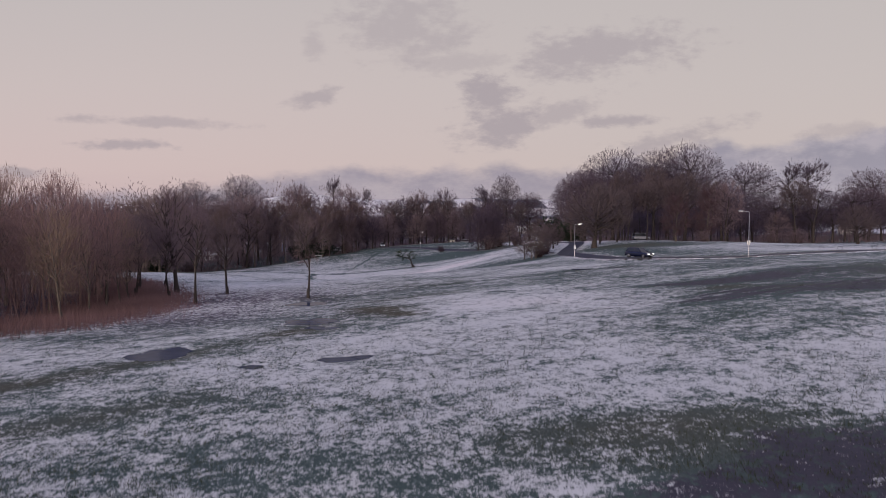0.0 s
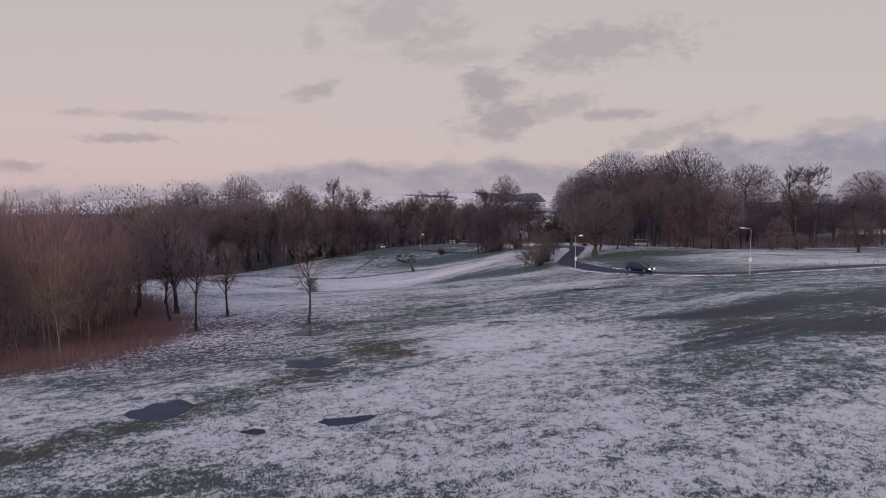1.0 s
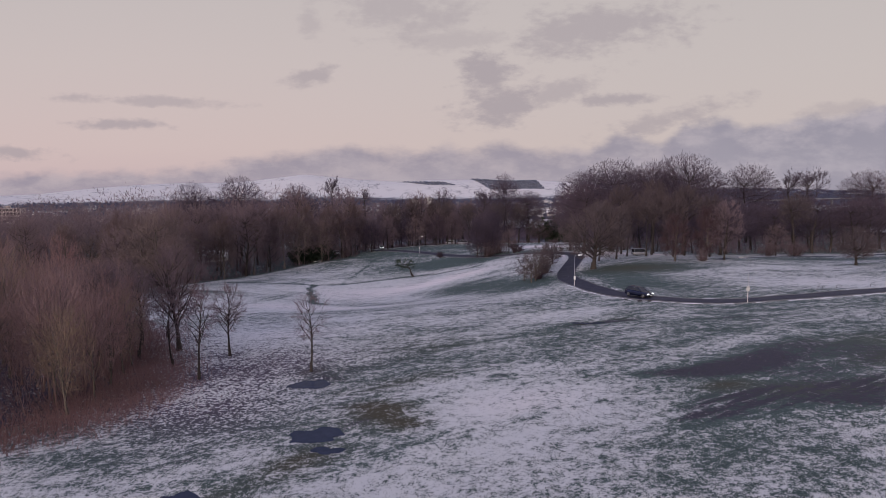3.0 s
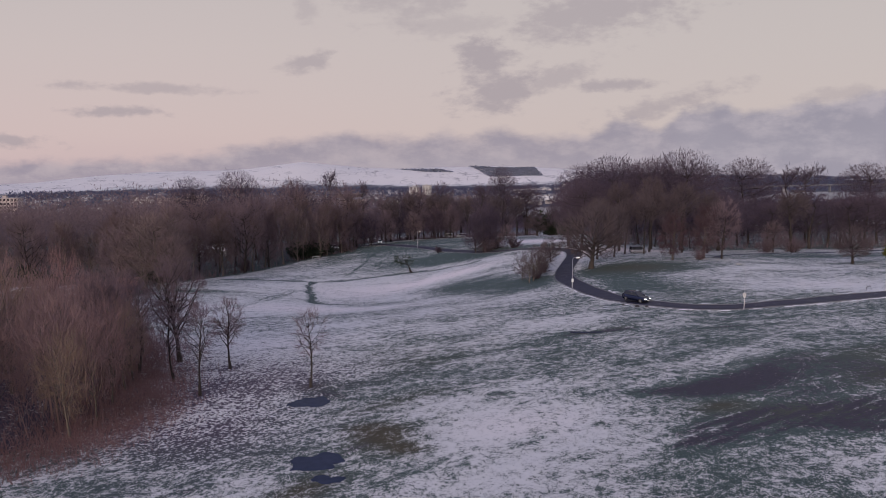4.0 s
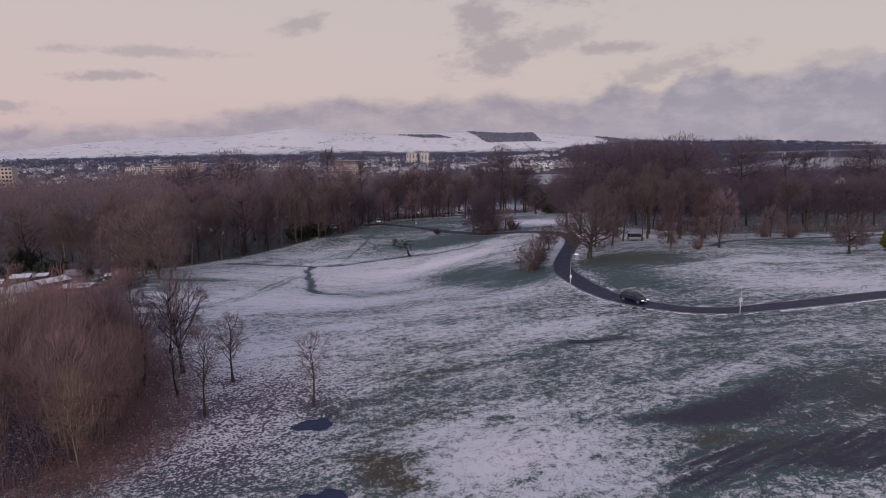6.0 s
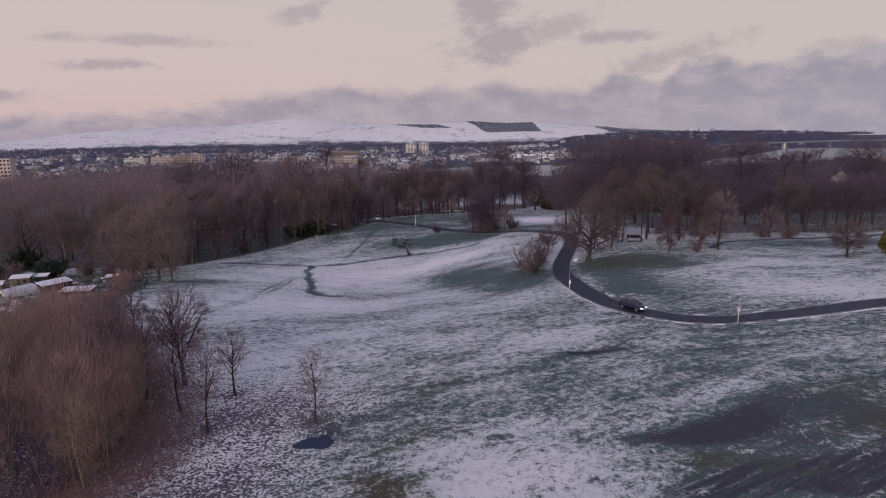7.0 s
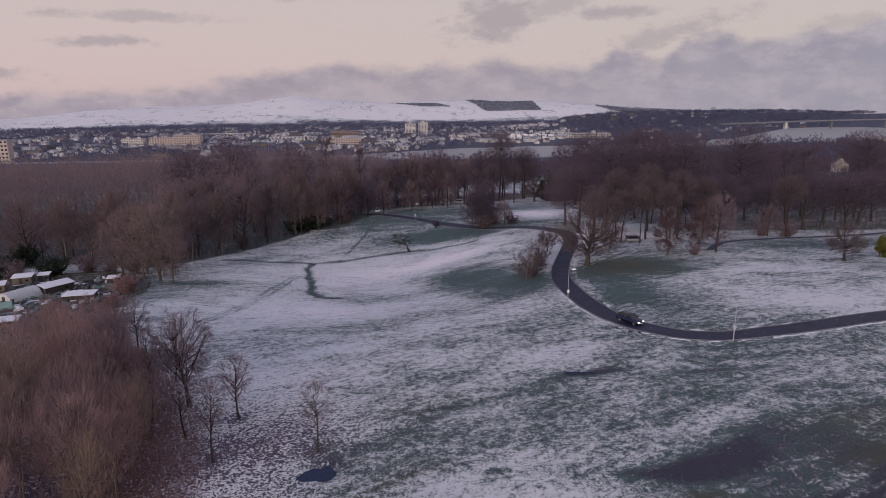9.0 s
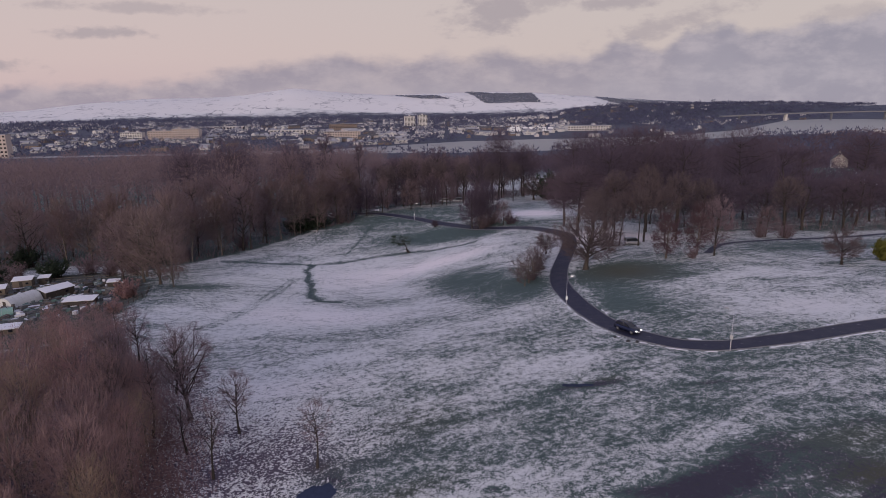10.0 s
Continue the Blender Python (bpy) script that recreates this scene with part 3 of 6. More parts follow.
    dry = blobs(x, y, [(-4.6, 44.0, 2.6, 2.4, 0, 1.2), (-2.6, 41.4, 1.6, 1.0, 0, 1.0), (-6.2, 46.0, 2.0, 1.2, 0, .8), (22.5, 75.0, 2.5, 0.9, 8, .5), (-9, 36, 3, 1.6, 50, .9), (-14, 30, 3, 1.2, 45, .7), (-19, 24, 6, 1.5, 40, .8), (27, 43.5, 5, 1.6, 0, .6), (41, 50.5, 6, 2.6, 12, .8), (21.8, 45.6, 2.4, 1.2, 10, .8), (38, 43, 8, 2, 5, .4), (44, 57, 9, 3, 8, .45), (7.5, 16.6, 5, 1.0, 5, .35),
                       (42, 128, 10, 7, 0, .7), (-4, 52, 6, 2, 30, .5), (-13, 19, 6, 1.5, 35, .5), (6, 15, 5, 2, 0, .5), (-4, 68, 8, 6, 0, .35)])
    for tx, ty in ((-13.1, 58.3), (-24.0, 66.6), (-31.5, 70.8), (-23.7, 57.2), (-37.4, 73.9)):
        dry = dry + 0.9 * np.exp(-((x - tx) ** 2 + (y - ty) ** 2) / 1.3)
    litter = np.clip(blobs(x, y, [(-29, 60, 9, 12, 20, 1.0), (-22, 66, 9, 8, 0, .75), (-22, 52, 8, 7, 0, .8), (-38, 75, 10, 8, 30, .9), (-14, 62, 8, 6, 0, .5), (-17, 45, 7, 7, 0, .45)]), 0, 1)
    wild = inside(x, y, THICKET).astype(float)
    litter = np.maximum(litter, wild)
    plot = inside(x, y, plots).astype(float)
    dry = np.maximum(dry, 0.6 * plot)
    mud = mud + 0.35 * plot
    cover -= 0.08 * litter + 0.42 * np.clip(dry, 0, 1) + 0.58 * np.clip(mud, 0, 1) * (1 - far)
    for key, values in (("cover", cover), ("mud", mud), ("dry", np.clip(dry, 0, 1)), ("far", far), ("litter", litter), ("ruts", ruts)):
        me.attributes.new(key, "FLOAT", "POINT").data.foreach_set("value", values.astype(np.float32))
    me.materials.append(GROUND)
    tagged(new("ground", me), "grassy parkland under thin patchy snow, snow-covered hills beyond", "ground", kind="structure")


# puddles: centre and half sizes
PUDDLES = [(-14.7, 30.8, 1.75, 1.55), (-4.9, 28.1, 1.0, 0.65), (-8.7, 40.3, 2.1, 1.4), (-12.0, 53.9, 1.7, 1.5), (18.2, 73.8, 1.9, 0.42), (-8.7, 26.9, 0.6, 0.3), (-3.9, 28.5, 0.55, 0.3), (-7.6, 37.6, 1.0, 0.6)]
build_ground()


def build_puddle(cx, cy, rx, ry, seed):
    rng = random.Random(seed)
    ph = [rng.uniform(0, 6.28) for _ in range(4)]
    z = ground_at(cx, cy) - 0.085
    bag, n = Bag(), 40
    ring = []
    for i in range(n):
        w = 2 * math.pi * i / n
        s = 1 + 0.24 * math.sin(2 * w + ph[0]) + 0.16 * math.sin(3 * w + ph[1]) + 0.12 * math.sin(5 * w + ph[2]) + 0.05 * math.sin(8 * w + ph[3]) + 0.04 * math.sin(13 * w + ph[1])
        ring.append(Vector((cx + rx * s * math.cos(w), cy + ry * s * math.sin(w), z)))
    bag.v = ring + [p - Vector((0, 0, 0.06)) for p in ring]
    bag.f = [tuple(range(n)), tuple(range(2 * n - 1, n - 1, -1))] + [(i, n + i, n + (i + 1) % n, (i + 1) % n) for i in range(n)]
    tagged(new("puddle", bag.mesh("puddle", PUDDLE)), "dark still puddle of meltwater lying in snowy grass", "puddle", "puddles in the field", "structure")


for number, row in enumerate(PUDDLES):
    build_puddle(*row, number)


def ribbon(line, offset_a, offset_b, lift, step=1.5, under=0.0):
    """A strip of road or kerb laid on the ground, with sides."""
    pts = [Vector((*p, 0)) for p in line]
    fine = []
    for i in range(len(pts) - 1):
        p0, p1, p2, p3 = pts[max(i - 1, 0)], pts[i], pts[i + 1], pts[min(i + 2, len(pts) - 1)]
        n = max(2, int((p2 - p1).length / step))
        for j in range(n):
            q = j / n
            fine.append(0.5 * ((2 * p1) + (p2 - p0) * q + (2 * p0 - 5 * p1 + 4 * p2 - p3) * q * q + (3 * p1 - p0 - 3 * p2 + p3) * q ** 3))
    bag = Bag()
    for i, p in enumerate(fine):
        d = (fine[min(i + 1, len(fine) - 1)] - fine[max(i - 1, 0)]).normalized()
        side = Vector((-d.y, d.x, 0))
        a, b = p + side * offset_a, p + side * offset_b
        za, zb = ground_at(a.x, a.y) + lift, ground_at(b.x, b.y) + lift
        bag.v += [Vector((a.x, a.y, za - under - 0.3)), Vector((a.x, a.y, za)), Vector((b.x, b.y, zb)), Vector((b.x, b.y, zb - under - 0.3))]
        if i:
            n = 4 * i
            for q in range(3):
                bag.f.append((n - 4 + q, n - 3 + q, n + q + 1, n + q))
    return bag, fine


bag, ROAD_FINE = ribbon(ROAD, -1.85, 1.85, 0.02)
tagged(new("road", bag.mesh("road", ASPHALT)), "narrow wet dark asphalt park road with slushy edges", "road", kind="structure")
KERB = plain("kerb_concrete", (0.17, 0.17, 0.185), 0.85)
for side in (-1, 1):
    bag, _ = ribbon(ROAD, side * 1.87, side * 2.01, 0.09)
    tagged(new("kerb", bag.mesh("kerb", KERB)), "low grey concrete kerb dusted with snow", "kerb", kind="structure")
bag, _ = ribbon(FOOTPATH, -0.9, 0.9, 0.03)
tagged(new("pavement", bag.mesh("pavement", ASPHALT)), "dark wet asphalt footpath between snowy lawns", "path", kind="structure")


def snow_bank():
    """Lumpy swept snow beside the kerb on the outside of the bend."""
    rng, bag = random.Random(5), Bag()
    for i, p in enumerate(ROAD_FINE):
        if not (48 < i < 95):
            continue
        d = (ROAD_FINE[i + 1] - ROAD_FINE[i - 1]).normalized()
        side = Vector((-d.y, d.x, 0))
        for s in (1, -1):
            if rng.random() < (0.8 if s == 1 else 0.2):
                for _ in range(3):
                    c = p + side * s * (2.2 + abs(rng.gauss(0, 0.25))) + d * rng.uniform(-0.8, 0.8)
                    rx, ry, rz = rng.uniform(0.3, 1.0), rng.uniform(0.06, 0.2), rng.uniform(0.03, 0.09)
                    turn = math.atan2(d.y, d.x)
                    m = Matrix.Translation((c.x, c.y, ground_at(c.x, c.y) - 0.02)) @ Matrix.Rotation(turn, 4, "Z")
                    n = len(bag.v)
                    for k in range(8):
                        w = 2 * math.pi * k / 8
                        bag.v.append(m @ Vector((rx * math.cos(w), ry * math.sin(w), -0.05)))
                    for k in range(8):
                        w = 2 * math.pi * k / 8
                        bag.v.append(m @ Vector((rx * 0.6 * math.cos(w), ry * 0.6 * math.sin(w), rz * rng.uniform(.8, 1.1))))
                    bag.f += [(n + k, n + (k + 1) % 8, n + 8 + (k + 1) % 8, n + 8 + k) for k in range(8)] + [tuple(n + 8 + k for k in range(8))]
    tagged(new("snow_bank", bag.mesh("snow_bank", SNOW, True)), "lumpy white snow pushed aside along the road edge", "snow", kind="stuff")


snow_bank()


def build_water():
    """The river across the valley, widening into an estuary."""
    near = [(-2500, 900), (-1200, 1010), (-500, 1085), (-200, 1090), (60, 1080), (180, 1090), (420, 1220), (620, 1390), (817, 1500), (1224, 1640), (1700, 1650), (2600, 1600)]
    wide = [(-2500, 940), (-1200, 1050), (-500, 1125), (-200, 1190), (60, 1400), (230, 1450), (400, 1480), (590, 1530), (900, 1800), (1500, 2600), (2300, 3000), (3600, 2900)]
    bag = Bag()
    bag.v = [Vector((x, y, RIVER + 0.35)) for x, y in near] + [Vector((x, y, RIVER + 0.35)) for x, y in wide]
    n = len(near)
    bag.f = [(i, i + 1, n + i + 1, n + i) for i in range(n - 1)]
    tagged(new("water", bag.mesh("water", ESTUARY)), "pale calm river widening into an estuary", "river", kind="structure")


build_water()


# ---- trees ----
LEFT_EDGE = [(-180, 150), (-150, 178), (-122, 190), (-103, 189), (-90, 174), (-74, 184), (-58, 204), (-46, 220), (-32, 226), (-31, 262), (-48, 262), (-70, 232), (-100, 214), (-150, 208), (-190, 190)]
RIGHT_EDGE = [(55, 200), (72, 195), (86, 184), (100, 180), (135, 172), (190, 175), (195, 205), (130, 205), (90, 205), (58, 212)]
def stem(bag, p, d, length, r0, r1, segs, sides, wob, lift, rng):
    """Adds one branch and returns its points and directions."""
    pts, ways = [p.copy()], [d.copy()]
    for _ in range(segs):
        d = (d + Vector((rng.gauss(0, wob), rng.gauss(0, wob), rng.gauss(0, wob) + lift))).normalized()
        p = p + d * (length / segs)
        pts.append(p.copy())
        ways.append(d.copy())
    bag.tube(pts, [r0 + (r1 - r0) * i / segs for i in range(segs + 1)], sides)
    return pts, ways


def along(pts, ways, q):
    f = q * (len(pts) - 1)
    i = min(int(f), len(pts) - 2)
    return pts[i].lerp(pts[i + 1], f - i), ways[i + 1]


def bare_tree(name, label, seed, height, spread, girth, base, limbs, bark, twig_mat, steep=0.5, full=0.45, n2=6, n3=6, n4=5, thick=0.05, reach=1.3, lean=0.0, haze=0, veil=1.3, rise=0.5):
    """A leafless tree as an Empty with a trunk and a crown: limbs rise from the stem and end on an uneven dome."""
    rng = random.Random(seed)
    wood, crown = Bag(), Bag()
    pts, ways = stem(wood, Vector((0, 0, -0.3)), Vector((lean, 0, 1)).normalized(), height * 0.74, girth, girth * 0.2, 9, 7, 0.04, 0.03, rng)
    wood.tube([Vector((0, 0, -0.3)), Vector((lean * 0.5, 0, 0.25)), Vector((lean * 0.9, 0, 0.9))], [girth * 1.7, girth * 1.25, girth * 0.98], 7)
    low = height * base
    mid = low + (height - low) * full
    heart = Vector((lean * mid, 0, mid))
    bumps = [(rng.uniform(0, 6.28), rng.uniform(0.1, 0.24)) for _ in range(3)]
    phase = rng.uniform(0, 6.28)

    def hold(p):
        """Draws a twig's end back to the uneven dome of the crown."""
        e = p - heart
        tall = (height - mid) if e.z > 0 else (mid - low * 0.75)
        q = math.sqrt((e.x * e.x + e.y * e.y) / (spread * spread) + (e.z / tall) ** 2)
        az = math.atan2(e.y, e.x)
        edge = rng.uniform(0.86, 1.03) * (1 + 0.10 * math.sin(3 * az + phase) * math.sin(4 * e.z / tall + phase) + 0.07 * math.sin(7 * az + 5 * e.z / tall))
        return heart + e * (edge / q) if q > edge else p

    for i in range(limbs):
        g = (i + rng.random()) / limbs
        up = -0.35 + 1.33 * g
        az = i * 2.4 + rng.uniform(-0.4, 0.4)
        flat = math.sqrt(max(0.02, 1 - min(1, abs(up)) ** 2))
        lump = rng.uniform(0.84, 1.0) * (1 + sum(a * math.sin(k * az + p) for k, (p, a) in zip((1, 2, 3), bumps)) * 0.35)
        goal = heart + Vector((spread * flat * lump * math.cos(az), spread * flat * lump * math.sin(az), up * ((height - mid) if up > 0 else (mid - low)) * min(1.0, lump + 0.1)))
        goal = heart + (goal - heart) * max(0.55, 1 - reach * 0.75 / max(spread, 0.1))
        start, d0 = along(pts, ways, min(0.97, (base + (0.52 + 0.3 * g) * (1 - base) * max(0.0, up + 0.35)) / 0.74))
        if start.z > goal.z - 0.2 * spread * steep:
            start, d0 = along(pts, ways, max(base * 0.8, (goal.z - 0.45 * spread * steep) / (height * 0.74), 0.12))
        length = (goal - start).length
        r = girth * (0.44 - 0.2 * g) * min(1.0, 0.5 + length / (2 * spread))
        # a limb that leaves steeply and bends over towards its end
        knee = start.lerp(goal, 0.45) + Vector((0, 0, -0.06 * length)) + Vector((rng.gauss(0, 0.05), rng.gauss(0, 0.05), 0)) * length
        lp = [start, start.lerp(knee, 0.5) + Vector((0, 0, 0.03 * length)), knee, knee.lerp(goal, 0.5) + Vector((rng.gauss(0, 0.04), rng.gauss(0, 0.04), rng.gauss(0, 0.04))) * length, goal]
        lw = [(b - a).normalized() for a, b in zip(lp, lp[1:])]
        lw.append(lw[-1])
        wood.tube(lp, [r, r * 0.85, r * 0.65, r * 0.42, r * 0.2], 4)
        for j in range(max(2, round(n2 * (0.45 + 0.75 * length / spread)))):
            q = 1 - 0.72 * rng.random() ** 0.8
            p2, d2 = along(lp, lw, q)
            out = (p2 - heart).normalized()
            w2 = (d2 * 0.55 + out * 0.6 + Vector((rng.gauss(0, 0.45), rng.gauss(0, 0.45), rng.gauss(0.08, 0.35)))).normalized()
            l2 = spread * rng.uniform(0.2, 0.42) * (1.2 - 0.55 * q)
            bp, bw = stem(crown, p2, w2, l2, max(r * 0.3, thick * 0.4), max(r * 0.1, thick * 0.25), 2, 3, 0.14, 0.04, rng)
            for m in range(n3):
                p3, d3 = along(bp, bw, 0.2 + 0.8 * (m + rng.random()) / n3)
                w3 = (d3 * 0.6 + (p3 - heart).normalized() * 0.5 + Vector((rng.gauss(0, 0.42), rng.gauss(0, 0.42), rng.gauss(0.1, 0.35)))).normalized()
                tip = hold(p3 + w3 * reach * rng.uniform(0.5, 1.15))
                crown.sliver(p3, tip, thick * 1.4, rng)
                for _ in range(n4):
                    a = p3.lerp(tip, rng.uniform(0.15, 0.95))
                    b = a + (w3 * 0.8 + Vector((rng.gauss(0, 0.48), rng.gauss(0, 0.48), rng.gauss(0.12, 0.36)))).normalized() * reach * rng.uniform(0.35, 0.8)
                    crown.sliver(a, hold(b), thick, rng)
    # the finest twigs, filling the rim of the dome
    for _ in range(haze):
        az, up = rng.uniform(0, 6.283), rng.uniform(-0.8, 1.0)
        flat = math.sqrt(1 - up * up)
        out = Vector((flat * math.cos(az), flat * math.sin(az), up))
        q = rng.random() ** 0.45 * 0.98
        a = heart + Vector((out.x * spread, out.y * spread, up * ((height - mid) if up > 0 else (mid - low * 0.75)))) * q
        b = a + (out * 0.45 + Vector((rng.gauss(0, 0.28), rng.gauss(0, 0.28), rng.gauss(rise, 0.3)))).normalized() * reach * rng.uniform(0.4, 1.05)
        crown.sliver(a, hold(b), thick * veil, rng)
    tree = new(name)
    part("trunk", wood, bark, tree, shade=True)
    part("crown", crown, twig_mat, tree)
    return tagged(tree, label, "tree")


def bush(name, label, seed, height, spread, mat, stems=26, n3=9, n4=6, thick=0.05, leafy=0.0):
    """A many-stemmed shrub, twiggy or leafy."""
    rng = random.Random(seed)
    wood, crown = Bag(), Bag()
    for i in range(stems):
        az = rng.uniform(0, 6.283)
        tilt = rng.uniform(0.5, 1.45)
        p = Vector((rng.gauss(0, spread * 0.22), rng.gauss(0, spread * 0.22), -0.1))
        way = Vector((math.cos(az) * math.cos(tilt), math.sin(az) * math.cos(tilt), math.sin(tilt)))
        length = height * rng.uniform(0.55, 1.0)
        lp, lw = stem(wood, p, way, length, 0.02 + 0.009 * height, 0.012, 3, 3, 0.15, 0.08, rng)
        for m in range(n3):
            p3, d3 = along(lp, lw, 0.12 + 0.88 * (m + rng.random()) / n3)
            w3 = (d3 * 0.6 + Vector((rng.gauss(0, 0.7), rng.gauss(0, 0.7), rng.gauss(0.15, 0.45)))).normalized()
            tip = p3 + w3 * height * rng.uniform(0.12, 0.26)
            crown.sliver(p3, tip, thick * 1.3, rng)
            for _ in range(n4):
                s = p3.lerp(tip, rng.random())
                e = s + Vector((rng.gauss(0, 0.6), rng.gauss(0, 0.6), rng.gauss(0.1, 0.55))).normalized() * (0.16 + 0.5 * (1 - leafy)) * height * rng.uniform(0.1, 0.35) * (1 + leafy)
                crown.sliver(s, e, thick * (1 + 4 * leafy), rng)
    tree = new(name)
    part("stem_clump", wood, BARK, tree)
    part("crown", crown, mat, tree)
    return tagged(tree, label, "shrub")


KINDS = {
    "beech_a": bare_tree("tree", "tall leafless broad-domed woodland beech with dense brown twigs", 11, 27, 8.5, 0.45, 0.22, 26, BARK, TWIG_DARK, 0.8, 0.5, n2=5, n3=5, n4=2, thick=0.085, reach=1.9, haze=1300),
    "beech_b": bare_tree("tree", "tall leafless woodland beech with a rounded purplish-brown crown", 12, 25, 7.5, 0.4, 0.16, 26, BARK, TWIG, 0.8, 0.5, n2=5, n3=5, n4=2, thick=0.085, reach=1.9, haze=1300),
    "dome": bare_tree("tree", "tall leafless beech with a full rounded crown of fine dark twigs", 41, 27, 8.8, 0.45, 0.3, 26, BARK, TWIG_DARK, 0.9, 0.42, n2=6, n3=5, n4=1, thick=0.05, reach=0.95, haze=11500, veil=1.85),
    "dense": bare_tree("tree", "dense leafless tree twiggy down to the ground", 42, 16, 5.4, 0.24, 0.03, 22, BARK, TWIG_DARK, 0.9, 0.42, n2=5, n3=6, n4=2, thick=0.075, reach=1.5, haze=1800),
    "ash": bare_tree("tree", "tall slender leafless tree with an open see-through crown", 13, 26, 4.8, 0.38, 0.34, 14, BARK, TWIG_DARK, 1.2, 0.5, n2=5, n3=5, n4=4, thick=0.085, reach=1.5, haze=200),
    "edge_a": bare_tree("tree", "leafless woodland-edge tree with fine olive-brown twigs", 14, 18, 6.0, 0.27, 0.08, 22, PALE_BARK, TWIG_OLIVE, 0.9, 0.48, n2=5, n3=6, n4=2, thick=0.09, reach=1.7, haze=800),
    "edge_b": bare_tree("tree", "leafless woodland-edge tree with reddish-brown twigs", 15, 16, 5.5, 0.24, 0.08, 22, BARK, TWIG, 0.9, 0.48, n2=5, n3=6, n4=2, thick=0.09, reach=1.6, haze=800),
    "park": bare_tree("tree", "leafless park tree with a clear stem and a dense brown crown", 31, 16, 4.9, 0.27, 0.5, 20, BARK, TWIG_OAK, 1.3, 0.5, n2=5, n3=6, n4=2, thick=0.08, reach=1.5, haze=800),
    "pale": bare_tree("tree", "tall leafless tree with a long pale trunk at the wood's edge", 33, 21, 5.2, 0.26, 0.34, 18, PALE_BARK, TWIG_LIGHT, 1.2, 0.5, n2=5, n3=6, n4=2, thick=0.09, reach=1.6, haze=500),
    "copper": bare_tree("tree", "leafless birch-like tree with fine russet twigs", 16, 12, 3.4, 0.17, 0.06, 22, PALE_BARK, TWIG_COPPER, 1.3, 0.42, n2=6, n3=6, n4=3, thick=0.06, reach=1.2, haze=600),
    "oak": bare_tree("tree", "small spreading leafless park tree standing in snowy grass", 17, 8.5, 4.6, 0.27, 0.16, 24, BARK, TWIG_OAK, 1.5, 0.42, n2=8, n3=6, n4=3, thick=0.04, reach=1.1, haze=1000, rise=0.8),
    "hedge": bare_tree("tree", "airy leafless many-branched small tree beside the road", 52, 7.6, 3.4, 0.13, 0.07, 15, PALE_BARK, TWIG_OAK, 2.0, 0.45, n2=6, n3=5, n4=2, thick=0.028, reach=1.0, haze=60),
    "young_a": bare_tree("tree", "young leafless tree with a fine upright crown in snowy grass", 18, 9.0, 2.4, 0.15, 0.3, 20, BARK, TWIG, 2.2, 0.42, n2=6, n3=5, n4=2, thick=0.024, reach=0.9),
    "young_b": bare_tree("tree", "young leafless tree with slender ascending branches", 19, 8.0, 2.1, 0.12, 0.34, 15, BARK, TWIG, 2.2, 0.5, n2=5, n3=4, n4=1, thick=0.024, reach=0.8),
    "wide": bare_tree("tree", "leafless young tree with a broad fan of fine branches", 20, 12.5, 4.2, 0.28, 0.22, 32, BARK, TWIG, 2.8, 0.62, n2=6, n3=6, n4=3, thick=0.028, reach=1.2, haze=150, rise=1.0),
    "sapling_a": bare_tree("tree", "thin leafless sapling with reddish twigs in a dense thicket", 21, 11.0, 2.6, 0.085, 0.15, 18, PALE_BARK, SAP_RED, 2.6, 0.5, n2=4, n3=4, n4=2, thick=0.03, reach=1.15, haze=1000, veil=1.0, rise=1.3),
    "sapling_b": bare_tree("tree", "thin leafless sapling with brown twigs in a dense thicket", 22, 10.0, 2.7, 0.085, 0.15, 18, PALE_BARK, SAP_BROWN, 2.6, 0.5, n2=4, n3=4, n4=2, thick=0.03, reach=1.15, haze=1000, veil=1.0, rise=1.3),
    "sapling_c": bare_tree("tree", "leafless willow sapling with olive twigs in a dense thicket", 23, 10.5, 2.8, 0.10, 0.15, 18, PALE_BARK, SAP_OLIVE, 2.6, 0.5, n2=4, n3=4, n4=2, thick=0.03, reach=1.15, haze=1000, veil=1.0, rise=1.3),
    "hawthorn": bare_tree("tree", "small wind-leaning dark hawthorn alone in the snow", 24, 4.2, 3.1, 0.2, 0.45, 11, BARK, NEEDLES, 0.4, 0.5, n2=4, n3=4, n4=2, thick=0.10, reach=0.8, lean=-0.75),
    "shrub": bush("shrub", "tangled leafless brown shrub at the wood's edge", 25, 5.0, 3.0, TWIG, thick=0.09),
    "thorn": bush("shrub", "low dark thorny shrub on the snowy slope", 26, 2.6, 2.0, TWIG_DARK, thick=0.08),
    "russet": bush("shrub", "orange-brown shrub still holding dead leaves by the allotments", 29, 5.0, 3.2, SAP_RED, 34, 10, 8, 0.07, 0.7),
    "evergreen": bush("shrub", "dense dark evergreen shrub under the trees", 27, 5.5, 3.2, NEEDLES, 34, 10, 8, 0.08, 0.8),
    "golden": bush("shrub", "bright yellow-green evergreen bush on the lawn", 28, 5.0, 3.0, YELLOW_GREEN, 40, 10, 8, 0.07, 0.8),
}
USED = set()


